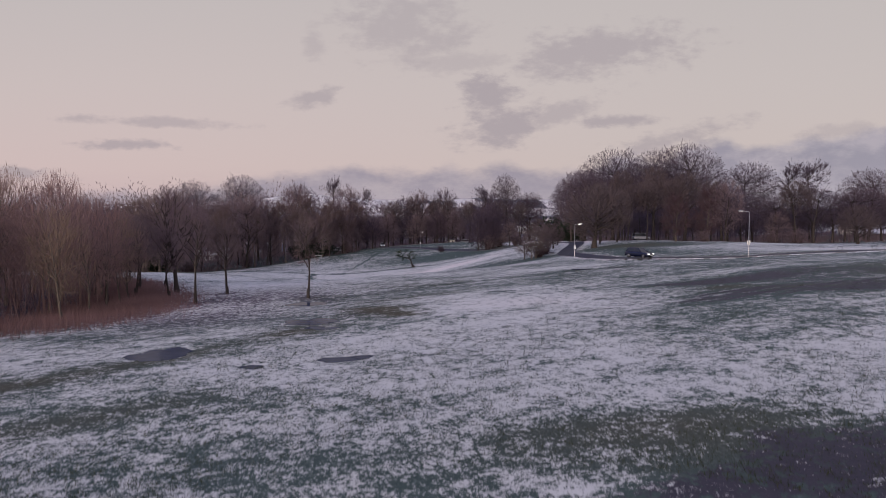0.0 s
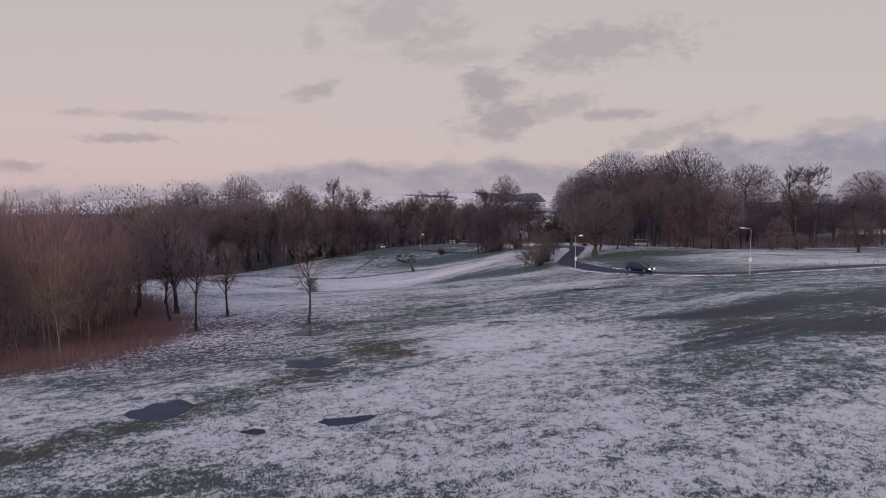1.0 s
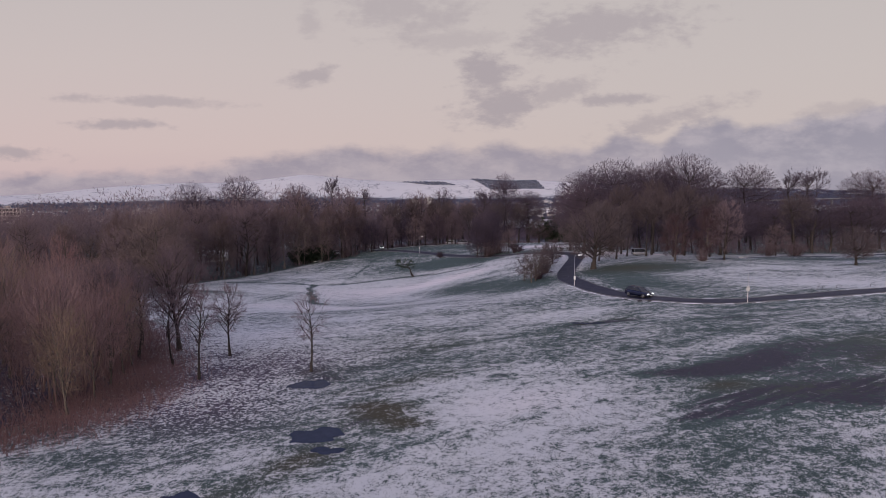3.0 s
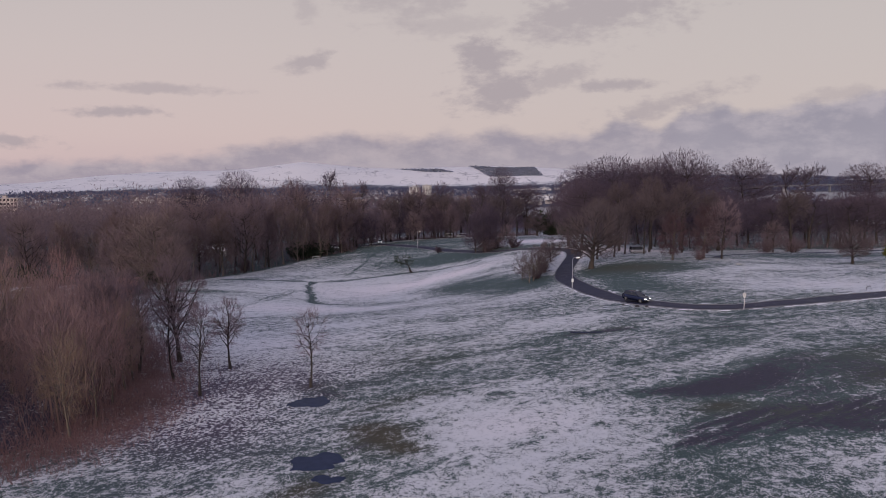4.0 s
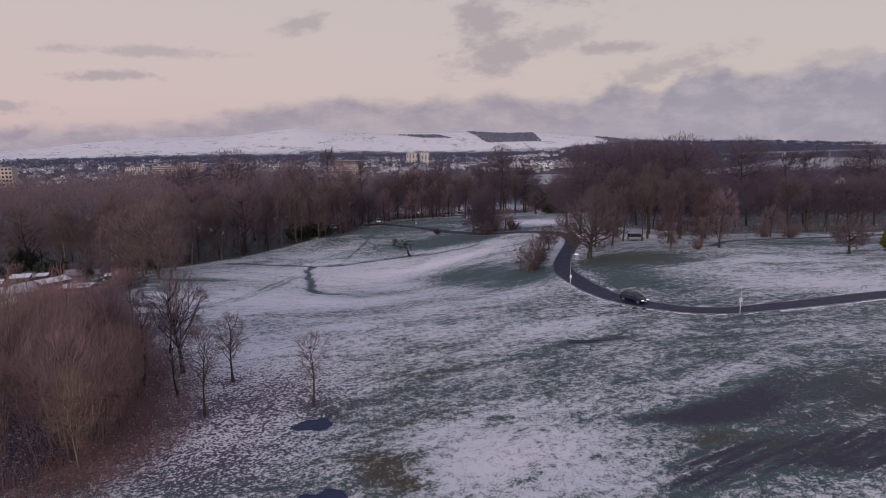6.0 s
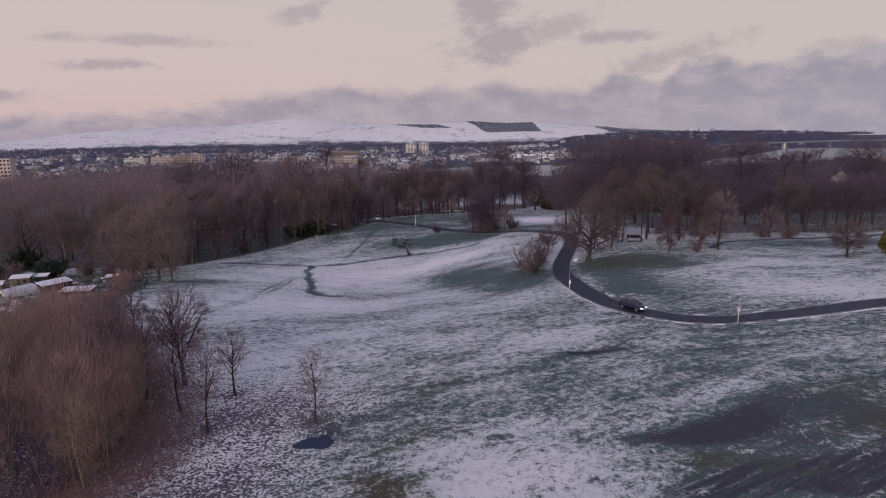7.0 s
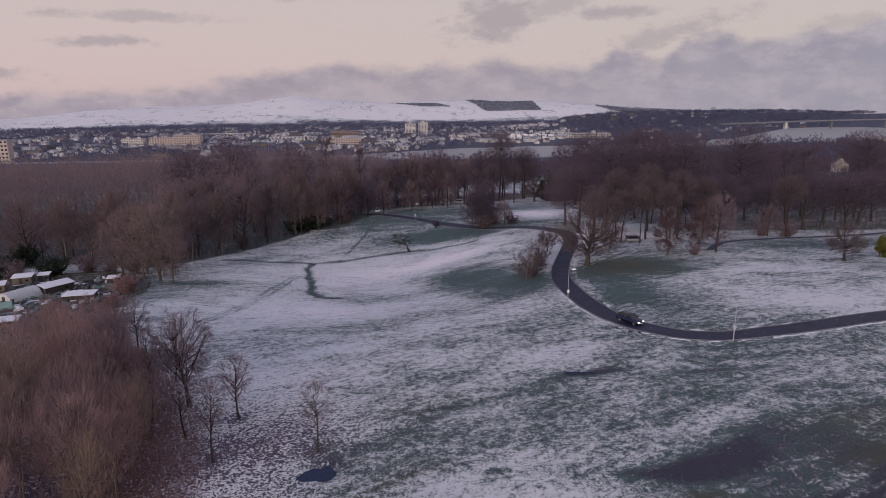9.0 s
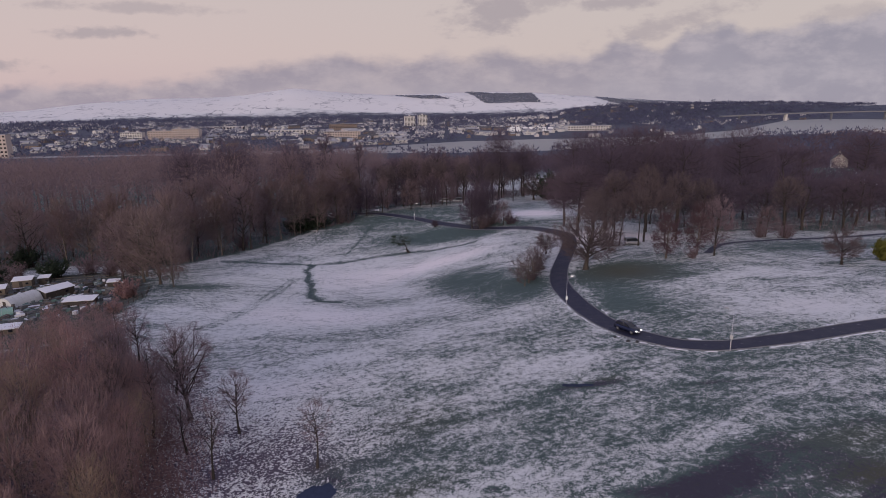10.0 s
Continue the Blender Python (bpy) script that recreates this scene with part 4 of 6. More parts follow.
def plant(kind, x, y, turn=None, size=1.0, tall=None, group="", label="", tip=None):
    """Stands one tree of a kind on the ground: the first of each kind is moved, the rest are copied."""
    m = place(x, y, (x * 37.1 + y * 91.7) % 360 if turn is None else turn, size, tall)
    if tip:
        m = m @ Matrix.Rotation(tip, 4, "X")
    if kind in USED:
        s = KINDS[kind].scale
        ob = copy_thing(KINDS[kind], m @ Matrix.Diagonal((1 / s.x, 1 / s.y, 1 / s.z, 1)))
    else:
        USED.add(kind)
        ob = KINDS[kind]
        ob.matrix_basis = m
    if group:
        ob["group"] = group
    if label:
        ob["label"] = label
    return ob


def scatter(poly, gap, seed, limit=400):
    """Points in a polygon, at least gap apart."""
    rng = random.Random(seed)
    xs, ys = [p[0] for p in poly], [p[1] for p in poly]
    out, tries = [], 0
    while len(out) < limit and tries < 9000:
        tries += 1
        p = (rng.uniform(min(xs), max(xs)), rng.uniform(min(ys), max(ys)))
        if inside(p[0], p[1], poly) and all((p[0] - a) ** 2 + (p[1] - b) ** 2 > gap * gap for a, b in out):
            out.append(p)
    return out


def plant_all():
    rng = random.Random(77)
    # the row of young trees beside the thicket
    for kind, x, y, s, t in (("young_b", -13.1, 58.3, 1.05, 1.1), ("young_a", -24.0, 66.6, 1.0, 1.0), ("wide", -31.5, 70.8, 1.0, 1.05), ("young_b", -23.7, 57.2, 1.1, 1.3),
                             ("young_a", -37.4, 73.9, 1.1, 1.15), ("young_a", -45.0, 80.8, 1.0, 1.1), ("young_b", -34.2, 66.6, 1.15, 1.25), ("young_a", -47.0, 90.0, 1.1, 1.15), ("young_b", -52.0, 95.0, 1.3, 1.3), ("young_a", -33.8, 60.0, 1.1, 1.1), ("wide", -38.8, 67.0, 0.85, 0.9), ("young_a", -41.5, 73.0, 1.25, 1.2), ("wide", -44.5, 77.5, 0.8, 0.85), ("young_b", -28.6, 62.5, 1.0, 1.05), ("young_b", -36.4, 78.5, 1.1, 1.0)):
        plant(kind, x, y, size=s, tall=t, group="young trees beside the thicket")
    for kind, x, y, sz in (("sapling_c", -30.2, 47, 0.95), ("sapling_b", -30.6, 51.5, 1.0), ("sapling_a", -31.4, 55.6, 1.0), ("sapling_c", -32.2, 59.5, 0.95), ("sapling_b", -33.4, 63.4, 0.95), ("sapling_a", -36.2, 68.4, 0.9)):
        plant(kind, x, y, size=sz, group="saplings in the thicket")
    # thicket
    for x, y in scatter(THICKET, 5.2, 1, 108):
        d = float(near_line(np.array(x), np.array(y), THICKET + THICKET[:1]))
        s = rng.uniform(0.85, 1.15) * (0.85 if d < 3 else 1.0) * (0.5 if y > 86 else 0.8 if y > 78 else 1.05 if y > 70 else 1.36 if y > 46 else 1.2)
        if x < -60 and y > 84:
            continue
        kind = rng.choice(("sapling_a", "sapling_a", "sapling_b", "sapling_b", "sapling_c"))
        if y < 58 and x < -40:
            kind = rng.choice(("sapling_c", "sapling_c", "sapling_b"))
        plant(kind, x, y, rng.uniform(0, 360), s * 1.1, s, "saplings in the thicket")
    for x, y in scatter([(-50, 92), (-66, 90), (-70, 104), (-62, 108)], 4.2, 26, 16):
        plant(rng.choice(("sapling_b", "sapling_a", "sapling_b")), x, y, rng.uniform(0, 360), rng.uniform(0.8, 1.1), rng.uniform(0.5, 0.66), "saplings in the thicket")
    # woods: smaller trees along the edge, tall ones behind
    for x, y in scatter(LEFT_EDGE, 7.6, 2, 56):
        plant(rng.choice(("edge_a", "edge_b", "edge_a", "edge_b", "beech_b")), x, y, rng.uniform(0, 360), rng.uniform(0.85, 1.1), rng.uniform(0.95, 1.25), "trees of the wood")
    for x, y in ((-118, 190), (-99, 188), (-88, 179), (-77, 187), (-70, 194), (-63, 202), (-61, 210), (-55, 212), (-50, 220), (-42, 225), (-37, 229), (-34, 240), (-108, 196), (-83, 183)):
        plant("pale", x, y, rng.uniform(0, 360), rng.uniform(0.9, 1.1), rng.uniform(0.9, 1.2), "trees of the wood")
    for x, y in scatter(WOOD_MID, 8.0, 3, 34):
        s = rng.uniform(0.8, 0.98)
        plant(rng.choice(("beech_b", "beech_b", "beech_a")), x, y, rng.uniform(0, 360), s, s, "trees of the wood")
    for x, y in scatter(RIGHT_EDGE, 8.6, 4, 38):
        s = rng.uniform(0.6, 0.8)
        plant(rng.choice(("beech_a", "park", "beech_a", "beech_a")), x, y, rng.uniform(0, 360), s * 1.15, s * rng.uniform(0.68, 0.84), "trees of the wood")
    for x, y in scatter([(-36, 232), (-20, 244), (4, 247), (8, 260), (-31, 262)], 6.5, 23, 18):
        plant(rng.choice(("edge_b", "dense", "edge_b")), x, y, rng.uniform(0, 360), rng.uniform(0.8, 1.0), rng.uniform(0.75, 1.05), "trees of the wood")
    # tall trees that stand out on the skyline: kind, place, height of the top
    for kind, x, y, top, s in (("dome", -87, 263, 24, 1.35), ("ash", -50, 281, 26.5, 1.1), ("ash", -35, 285, 21, 0.7), ("dome", -66, 283, 20.5, 1.2), ("dome", 30, 283, 25, 0.95),
                               ("ash", 15, 232, 19, 0.8), ("dome", 51.5, 181, 26, 1.35), ("dome", 72.5, 179, 27.6, 1.35), ("dome", 62.5, 177, 25.5, 1.1), ("beech_a", 66, 258, 26, 1.2), ("beech_a", 84, 262, 27, 1.2), ("beech_a", 99, 265, 26, 1.2), ("beech_a", 113, 262, 25.5, 1.2), ("dome", 122, 240, 27, 1.5), ("dome", 58, 250, 25, 1.3), ("dome", 75, 255, 26, 1.3), ("dome", 92, 262, 27, 1.3), ("dome", 106, 262, 24, 1.2), ("dome", 41, 172, 19, 1.1),
                               ("ash", 110, 187, 24.5, 1.1), ("ash", 117, 189, 25, 1.1), ("dome", 178, 250, 25, 1.5), ("dome", 41, 190, 16, 0.9), ("dome", -104, 255, 21, 1.3), ("edge_a", -76, 172, 14.5, 1.0), ("dome", 43, 292, 17, 1.0), ("dome", 84, 180, 15, 1.1)):
        natural = {"dome": 27, "beech_a": 27, "beech_b": 25, "ash": 26, "edge_a": 18}[kind]
        plant(kind, x, y, size=s, tall=(top - ground_at(x, y)) / natural, group="tall trees on the skyline")
    # trees round the bend and on the lawn
    for kind, x, y, s, t in (("oak", 33.8, 132.8, 1.9, 1.75), ("oak", 91.0, 131.0, 1.0, 1.05), ("hedge", 20.4, 129.6, 1.0, 1.0), ("hedge", 22.6, 135.5, 0.95, 0.95), ("hedge", 18.4, 133, 0.9, 0.9), ("hedge", 19.2, 127.6, 0.9, 0.9), ("hedge", 23.6, 138.8, 1.0, 1.0), ("hedge", 21.6, 132.4, 1.0, 1.05), ("hedge", 25.5, 144, 0.9, 0.9), ("oak", 28.5, 153, 0.7, 0.8), ("park", 43, 147, 0.8, 0.82), ("copper", 53.5, 137, 1.2, 1.0), ("edge_b", 66, 139.5, 0.85, 0.95),
                             ("copper", 62.5, 141.0, 1.1, 1.15), ("park", 38.5, 146, 0.75, 0.95), ("park", 47.5, 153, 0.75, 0.9), ("park", 52, 152, 0.7, 0.95), ("park", 55.5, 158, 0.9, 1.1), ("park", 58.5, 151, 0.75, 1.0),
                             ("park", 42.5, 160, 0.8, 0.95), ("park", 49, 163, 0.9, 1.2), ("park", 58, 165, 0.95, 1.3), ("park", 65, 160, 0.9, 1.2), ("park", 74, 165, 0.9, 1.1), ("park", 98, 166, 1.0, 1.1), ("edge_b", 94, 168, 0.7, 0.6),
                             ("edge_b", 23, 203, 0.6, 0.55), ("dense", 18, 207, 1.0, 1.05), ("dense", 12.5, 205, 0.95, 0.9), ("dense", 15, 203, 0.9, 0.95), ("dense", 16, 213, 1.0, 1.0), ("edge_a", -70, 149, 1.25, 1.15), ("edge_a", -77, 155, 1.25, 1.2), ("edge_b", -85, 160, 1.1, 1.15), ("edge_a", -65, 145, 0.8, 0.8), ("edge_a", -81, 165, 1.1, 1.1),
                             ("park", -20, 252, 0.9, 1.2), ("park", -12, 257, 0.9, 1.3), ("park", -2, 262, 0.9, 1.25), ("park", 12, 258, 0.8, 1.1), ("park", 24, 252, 0.9, 1.1), ("oak", 44, 268, 1.6, 1.3), ("park", 34, 262, 0.8, 1.1), ("park", 3, 255, 0.8, 1.2)):
        plant(kind, x, y, size=s, tall=t, group="trees by the road bend" if x > 10 else "trees at the wood's edge")
    plant("hawthorn", -8.6, 188.5, 0, 1.35, 1.3)
    # shrubs
    for kind, x, y, s in (("thorn", -0.2, 214, 1.0), ("thorn", 25.5, 203, 1.5), ("shrub", 60, 137, 0.6), ("thorn", 21.2, 131.6, 0.9), ("thorn", 24.2, 140, 1.0), ("golden", 103.5, 134.5, 1.0), ("russet", -71, 134.5, 0.9), ("russet", -66, 119, 0.55), ("shrub", -95, 173, 1.2), ("shrub", -104, 177, 1.3), ("evergreen", -113, 174, 1.1), ("shrub", -87, 170, 1.0), ("shrub", -122, 172, 1.3), ("evergreen", -130, 172, 1.2), ("shrub", -138, 168, 1.3), ("shrub", 98, 166, 1.0), ("shrub", 92, 168, 0.8),
                          ("evergreen", -48, 224, 1.3), ("evergreen", -44, 227, 1.2), ("evergreen", -52, 222, 1.1), ("evergreen", -88, 186, 1.2), ("evergreen", -100, 196, 1.3), ("evergreen", -132, 190, 1.3), ("evergreen", -142, 186, 1.2),
                          ("evergreen", 52, 272, 2.3), ("evergreen", 57, 266, 1.7), ("shrub", -36, 230, 1.0), ("shrub", -66, 204, 1.0), ("shrub", -80, 190, 1.0), ("shrub", 16, 203, 1.2), ("shrub", 20, 207, 1.1)):
        plant(kind, x, y, size=s, group="shrubs in the park")


plant_all()


def woodland(name, label, poly, gap, seed, height, radius, slivers, thick, reach, mat, clear=(), rise=0.5, heart=0.58, half=0.36):
    """Trees beyond counting, joined into one mesh: a stem and a dome of twigs for each."""
    rng = np.random.RandomState(seed)
    spots = np.array(scatter(poly, gap, seed, 900))
    for cx, cy, r in clear:
        spots = spots[np.hypot(spots[:, 0] - cx, spots[:, 1] - cy) > r]
    n = len(spots)
    size = rng.uniform(0.78, 1.12, n)
    gz = land(spots[:, 0], spots[:, 1])
    i = np.repeat(np.arange(n), slivers)
    m = len(i)
    # points in the outer part of an uneven dome, thickest towards its rim
    a, up = rng.uniform(0, 2 * math.pi, m), rng.uniform(-0.75, 1.0, m)
    flat = np.sqrt(1 - up * up)
    q = rng.rand(m) ** 0.4 * (1 + 0.13 * np.sin(3 * a + i) * np.sin(4 * up + i * 1.7))
    out = np.stack([np.cos(a) * flat, np.sin(a) * flat, up], 1)
    p = out * q[:, None] * np.array([radius, radius, height * half]) + np.array([0, 0, height * heart])
    d = out * 0.6 + np.array([0, 0, rise]) + rng.normal(0, 0.36, (m, 3))
    d /= np.linalg.norm(d, axis=1)[:, None]
    side = np.cross(d, rng.normal(0, 1, (m, 3)))
    side *= (thick / 2 * rng.uniform(0.6, 1.4, m) / np.linalg.norm(side, axis=1))[:, None]
    tip = p + d * (reach * rng.uniform(0.5, 1.3, m))[:, None]
    v = np.stack([p - side, p + side, tip], 1) * size[i][:, None, None]
    v += np.stack([spots[i, 0], spots[i, 1], gz[i]], 1)[:, None, :]
    # stems
    hs = height * 0.75 * size
    stems = []
    for turn in (0.0, 2.1, 4.2):
        o = np.stack([np.cos(turn + size * 9), np.sin(turn + size * 9), np.zeros(n)], 1) * (0.013 * height * size)[:, None]
        stems.append(o)
    foot = np.stack([spots[:, 0], spots[:, 1], gz - 0.3], 1)
    head = foot + np.stack([rng.normal(0, 0.5, n), rng.normal(0, 0.5, n), hs], 1)
    st = [np.stack([foot + stems[q], foot + stems[(q + 1) % 3], head], 1) for q in range(3)]
    v = np.concatenate([v] + st).reshape(-1, 3)
    me = bpy.data.meshes.new(name)
    me.from_pydata(v.tolist(), [], np.arange(len(v)).reshape(-1, 3).tolist())
    me.materials.append(mat)
    tagged(new(name, me), label, "woodland", kind="stuff")


LEFT_BACK = [(-190, 190), (-150, 208), (-100, 214), (-70, 232), (-48, 262), (-36, 300), (-30, 420), (-320, 420), (-380, 160), (-200, 120)]
RIGHT_BACK = [(58, 212), (90, 205), (130, 205), (195, 205), (210, 160), (330, 190), (380, 400), (130, 360), (72, 330), (66, 262)]
woodland("woodland", "dense leafless wood of purplish-brown treetops", LEFT_BACK, 8.8, 51, 31.5, 7.0, 320, 0.27, 1.2, TWIG, ((-100, 262, 12), (-150, 300, 9)), rise=0.3)
woodland("woodland", "dense leafless wood of dark brown treetops", RIGHT_BACK, 7.6, 52, 14.0, 5.6, 300, 0.18, 2.0, TWIG_DARK, ((205, 285, 16), (262, 390, 30), (240, 353, 24), (213, 322, 20), (192, 292, 16), (300, 440, 25), (185, 270, 14)))
woodland("woodland", "belt of tall leafless trees above the river", [(-40, 430), (-320, 420), (-600, 300), (-800, 520), (-300, 760), (-60, 720)], 14.0, 57, 33, 9.5, 145, 0.5, 1.8, TWIG, rise=0.15)
woodland("woodland", "belt of leafless trees on the slope down to the river", [(-40, 430), (-60, 820), (300, 900), (190, 700), (90, 520)], 15.0, 53, 17, 9, 120, 0.5, 3.6, TWIG_DARK)
woodland("woodland", "belt of dark leafless trees beyond the park", [(130, 400), (400, 390), (700, 640), (330, 860), (190, 700), (95, 520)], 14.0, 58, 25, 9, 140, 0.46, 3.6, TWIG_DARK, ((272, 405, 36), (310, 455, 30), (370, 545, 30)))
woodland("woodland", "belt of leafless trees along the river bank", [(430, 900), (440, 1000), (700, 1250), (1000, 1450), (1500, 1450), (1500, 1200), (900, 800)], 30.0, 55, 15, 14, 170, 0.8, 3.4, TWIG_DARK, rise=0.15)
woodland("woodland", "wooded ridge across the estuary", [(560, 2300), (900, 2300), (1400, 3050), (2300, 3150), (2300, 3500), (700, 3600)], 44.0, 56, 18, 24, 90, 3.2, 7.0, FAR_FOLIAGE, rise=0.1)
woodland("thicket", "dense thicket of thin reddish-brown leafless saplings", [p for p in THICKET[:7]] + [(-60, 84), (-78, 80), (-100, 72), (-100, 44), (-50, 30)], 2.9, 54, 10.5, 1.7, 230, 0.032, 1.1, SAP_BROWN, rise=1.4, heart=0.66, half=0.31)

woodland("thicket", "low tangled brown coppice under the saplings", THICKET[:7] + [(-60, 84), (-78, 80), (-100, 72), (-100, 44), (-50, 30)], 2.7, 64, 4.6, 1.5, 110, 0.032, 0.9, SAP_BROWN, rise=1.2, heart=0.5, half=0.42)


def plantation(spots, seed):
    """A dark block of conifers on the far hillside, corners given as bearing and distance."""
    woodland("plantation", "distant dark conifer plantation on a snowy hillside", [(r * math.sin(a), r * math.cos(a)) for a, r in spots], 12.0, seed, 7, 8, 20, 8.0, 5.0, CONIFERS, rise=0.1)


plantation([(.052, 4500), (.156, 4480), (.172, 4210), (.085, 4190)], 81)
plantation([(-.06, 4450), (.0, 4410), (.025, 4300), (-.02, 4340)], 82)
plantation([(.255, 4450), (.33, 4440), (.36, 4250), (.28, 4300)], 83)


def undergrowth(name, label, polys, count, height, mat, seed, width=0.03, lean=0.35, stray=0.0):
    """Uncountable stems and brambles on the ground of the woods."""
    rng = np.random.RandomState(seed)
    v, f = [], []
    for poly, share in polys:
        xs, ys = [p[0] for p in poly], [p[1] for p in poly]
        x = rng.uniform(min(xs), max(xs), count * 4)
        y = rng.uniform(min(ys), max(ys), count * 4)
        keep = np.flatnonzero(inside(x, y, poly))[:int(count * share)]
        x, y = x[keep] + rng.normal(0, stray, len(keep)), y[keep] + rng.normal(0, stray, len(keep))
        z = land(x, y) - 0.05
        hgt = height * rng.uniform(0.4, 1.2, len(x))
        a = rng.uniform(0, math.pi, len(x))
        w = width * rng.uniform(0.6, 1.4, len(x))
        tx, ty = x + rng.normal(0, lean, len(x)) * hgt, y + rng.normal(0, lean, len(x)) * hgt
        base = len(v)
        v += np.stack([np.stack([x - w * np.cos(a), y - w * np.sin(a), z], 1), np.stack([x + w * np.cos(a), y + w * np.sin(a), z], 1), np.stack([tx, ty, z + hgt], 1)], 1).reshape(-1, 3).tolist()
        f += (np.arange(len(x) * 3).reshape(-1, 3) + base).tolist()
    me = bpy.data.meshes.new(name)
    me.from_pydata(v, [], f)
    me.materials.append(mat)
    tagged(new(name, me), label, "undergrowth", kind="stuff")


BRAMBLES = [(-36, 36), (-27, 44), (-24.5, 50), (-26, 57), (-29, 64), (-34, 72), (-40, 82), (-46, 90), (-56, 94), (-52, 82), (-40, 70), (-34, 56), (-33, 46)]
undergrowth("bramble", "reddish-brown brambles and dead stems on the thicket floor", [(THICKET, 0.45), (BRAMBLES, 0.55)], 60000, 0.8, BRAMBLE, 31, 0.025, stray=1.9)
undergrowth("undergrowth", "dark brown undergrowth on the woodland floor", [(WOOD_LEFT, 0.5), (WOOD_RIGHT, 0.3), (WOOD_MID, 0.1)], 52000, 2.2, TWIG, 32, 0.09)


def grass_tufts():
    """Blades of grass standing out of the snow on the near field."""
    rng = np.random.RandomState(41)
    n = 17000
    r = 14 + 62 * rng.rand(n) ** 1.3
    a = rng.uniform(-0.68, 0.68, n)
    cx, cy = r * np.sin(a), r * np.cos(a)
    keep = ~inside(cx, cy, THICKET)
    for px, py, rx, ry in PUDDLES:
        keep &= ((cx - px) / (rx * 1.3)) ** 2 + ((cy - py) / (ry * 1.3)) ** 2 > 1
    keep &= wave(cx, cy, 2.3, 3.0) + wave(cx, cy, 7.0, 1.0) + rng.normal(0, 0.35, n) < 0.2
    cx, cy = cx[keep], cy[keep]
    b = 5
    x = np.repeat(cx, b) + rng.normal(0, 0.09, len(cx) * b)
    y = np.repeat(cy, b) + rng.normal(0, 0.09, len(cx) * b)
    z = land(x, y) - 0.03
    hgt = rng.uniform(0.05, 0.14, len(x))
    w = rng.uniform(0.008, 0.02, len(x))
    t = rng.uniform(0, math.pi, len(x))
    tx, ty = x + rng.normal(0, 0.6, len(x)) * hgt, y + rng.normal(0, 0.6, len(x)) * hgt
    v = np.stack([np.stack([x - w * np.cos(t), y - w * np.sin(t), z], 1), np.stack([x + w * np.cos(t), y + w * np.sin(t), z], 1), np.stack([tx, ty, z + hgt], 1)], 1).reshape(-1, 3)
    me = bpy.data.meshes.new("grass")
    me.from_pydata(v.tolist(), [], np.arange(len(v)).reshape(-1, 3).tolist())
    me.materials.append(GRASS_BLADES)
    tagged(new("grass", me), "short winter grass poking through thin snow", "grass", kind="stuff")


grass_tufts()


# ---- street furniture and cars ----
STEEL = plain("galvanised_steel", (0.42, 0.42, 0.43), 0.45, 0.6)
WHITE = plain("white_painted_metal", (0.72, 0.72, 0.72), 0.5)
GLASS = plain("dark_window_glass", (0.02, 0.022, 0.028), 0.08, 0.0, 0.1, 1.0, 0.6)
RUBBER = plain("black_rubber", (0.02, 0.02, 0.021), 0.8)
ALLOY = plain("alloy_rim", (0.45, 0.45, 0.47), 0.35, 0.8)
STONE = plain("dark_wet_stone", (0.05, 0.048, 0.05), 0.7)


def glowing(name, colour, power):
    mat, k = material(name)
    sh = k.n("BsdfPrincipled", None, {"Base Color": (0.8, 0.8, 0.8, 1), "Roughness": 0.2, "Emission Color": colour + (1,), "Emission Strength": power})
    k.t.links.new(sh.outputs[0], k.n("OutputMaterial").inputs[0])
    return mat


LAMPLIGHT = glowing("lit_lamp_lens", (1.0, 0.95, 0.85), 2.0)
HEADLIGHT = glowing("lit_headlight_lens", (1.0, 0.98, 0.95), 3.0)


def street_lamp(x, y, turn, height, sign, lit):
    lamp = new("street_lamp")
    bag = Bag()
    bag.tube([Vector((0, 0, -0.2)), Vector((0, 0, 1.5)), Vector((0, 0, 1.55)), Vector((0, 0, height))], [0.075, 0.075, 0.05, 0.035], 10)
    part("column", bag, STEEL, lamp, shade=True)
    bag = Bag()
    bag.tube([Vector((0, 0, height - 0.05)), Vector((0.12, 0, height + 0.1)), Vector((0.7, 0, height + 0.2))], [0.035, 0.035, 0.03], 8)
    part("arm", bag, STEEL, lamp, shade=True)
    bag = Bag()
    m = Matrix.Translation((1.0, 0, height + 0.2)) @ Matrix.Rotation(-0.1, 4, "Y")
    n = 10
    for z, s in ((-0.07, 0.8), (0.0, 1.0), (0.07, 0.9), (0.12, 0.45)):
        for i in range(n):
            w = 2 * math.pi * i / n
            bag.v.append(m @ Vector((0.42 * s * math.cos(w), 0.17 * s * math.sin(w), z)))
    for r in range(3):
        bag.f += [(r * n + i, r * n + (i + 1) % n, (r + 1) * n + (i + 1) % n, (r + 1) * n + i) for i in range(n)]
    bag.f += [tuple(range(n - 1, -1, -1)), tuple(range(3 * n, 4 * n))]
    head = part("lantern", bag, WHITE if lit else STEEL, lamp, "pale lantern head" if lit else "grey unlit lantern head", True)
    bag = Bag()
    bag.box((-0.3, -0.1, -0.11), (0.3, 0.1, -0.072), m)
    part("lens", bag, LAMPLIGHT if lit else STEEL, head)
    if sign:
        bag = Bag()
        bag.box((-0.2, -0.13, 1.75), (0.2, -0.10, 2.35))
        bag.box((-0.035, -0.11, 1.95), (0.035, 0.05, 2.15))
        part("sign_plate", bag, WHITE if lit else STEEL, lamp, "small pale notice plate")
    lamp.matrix_basis = place(x, y, turn)
    return tagged(lamp, "tall grey steel street lamp with a single arm by the road", "street lamp", "street lamps along the park road")


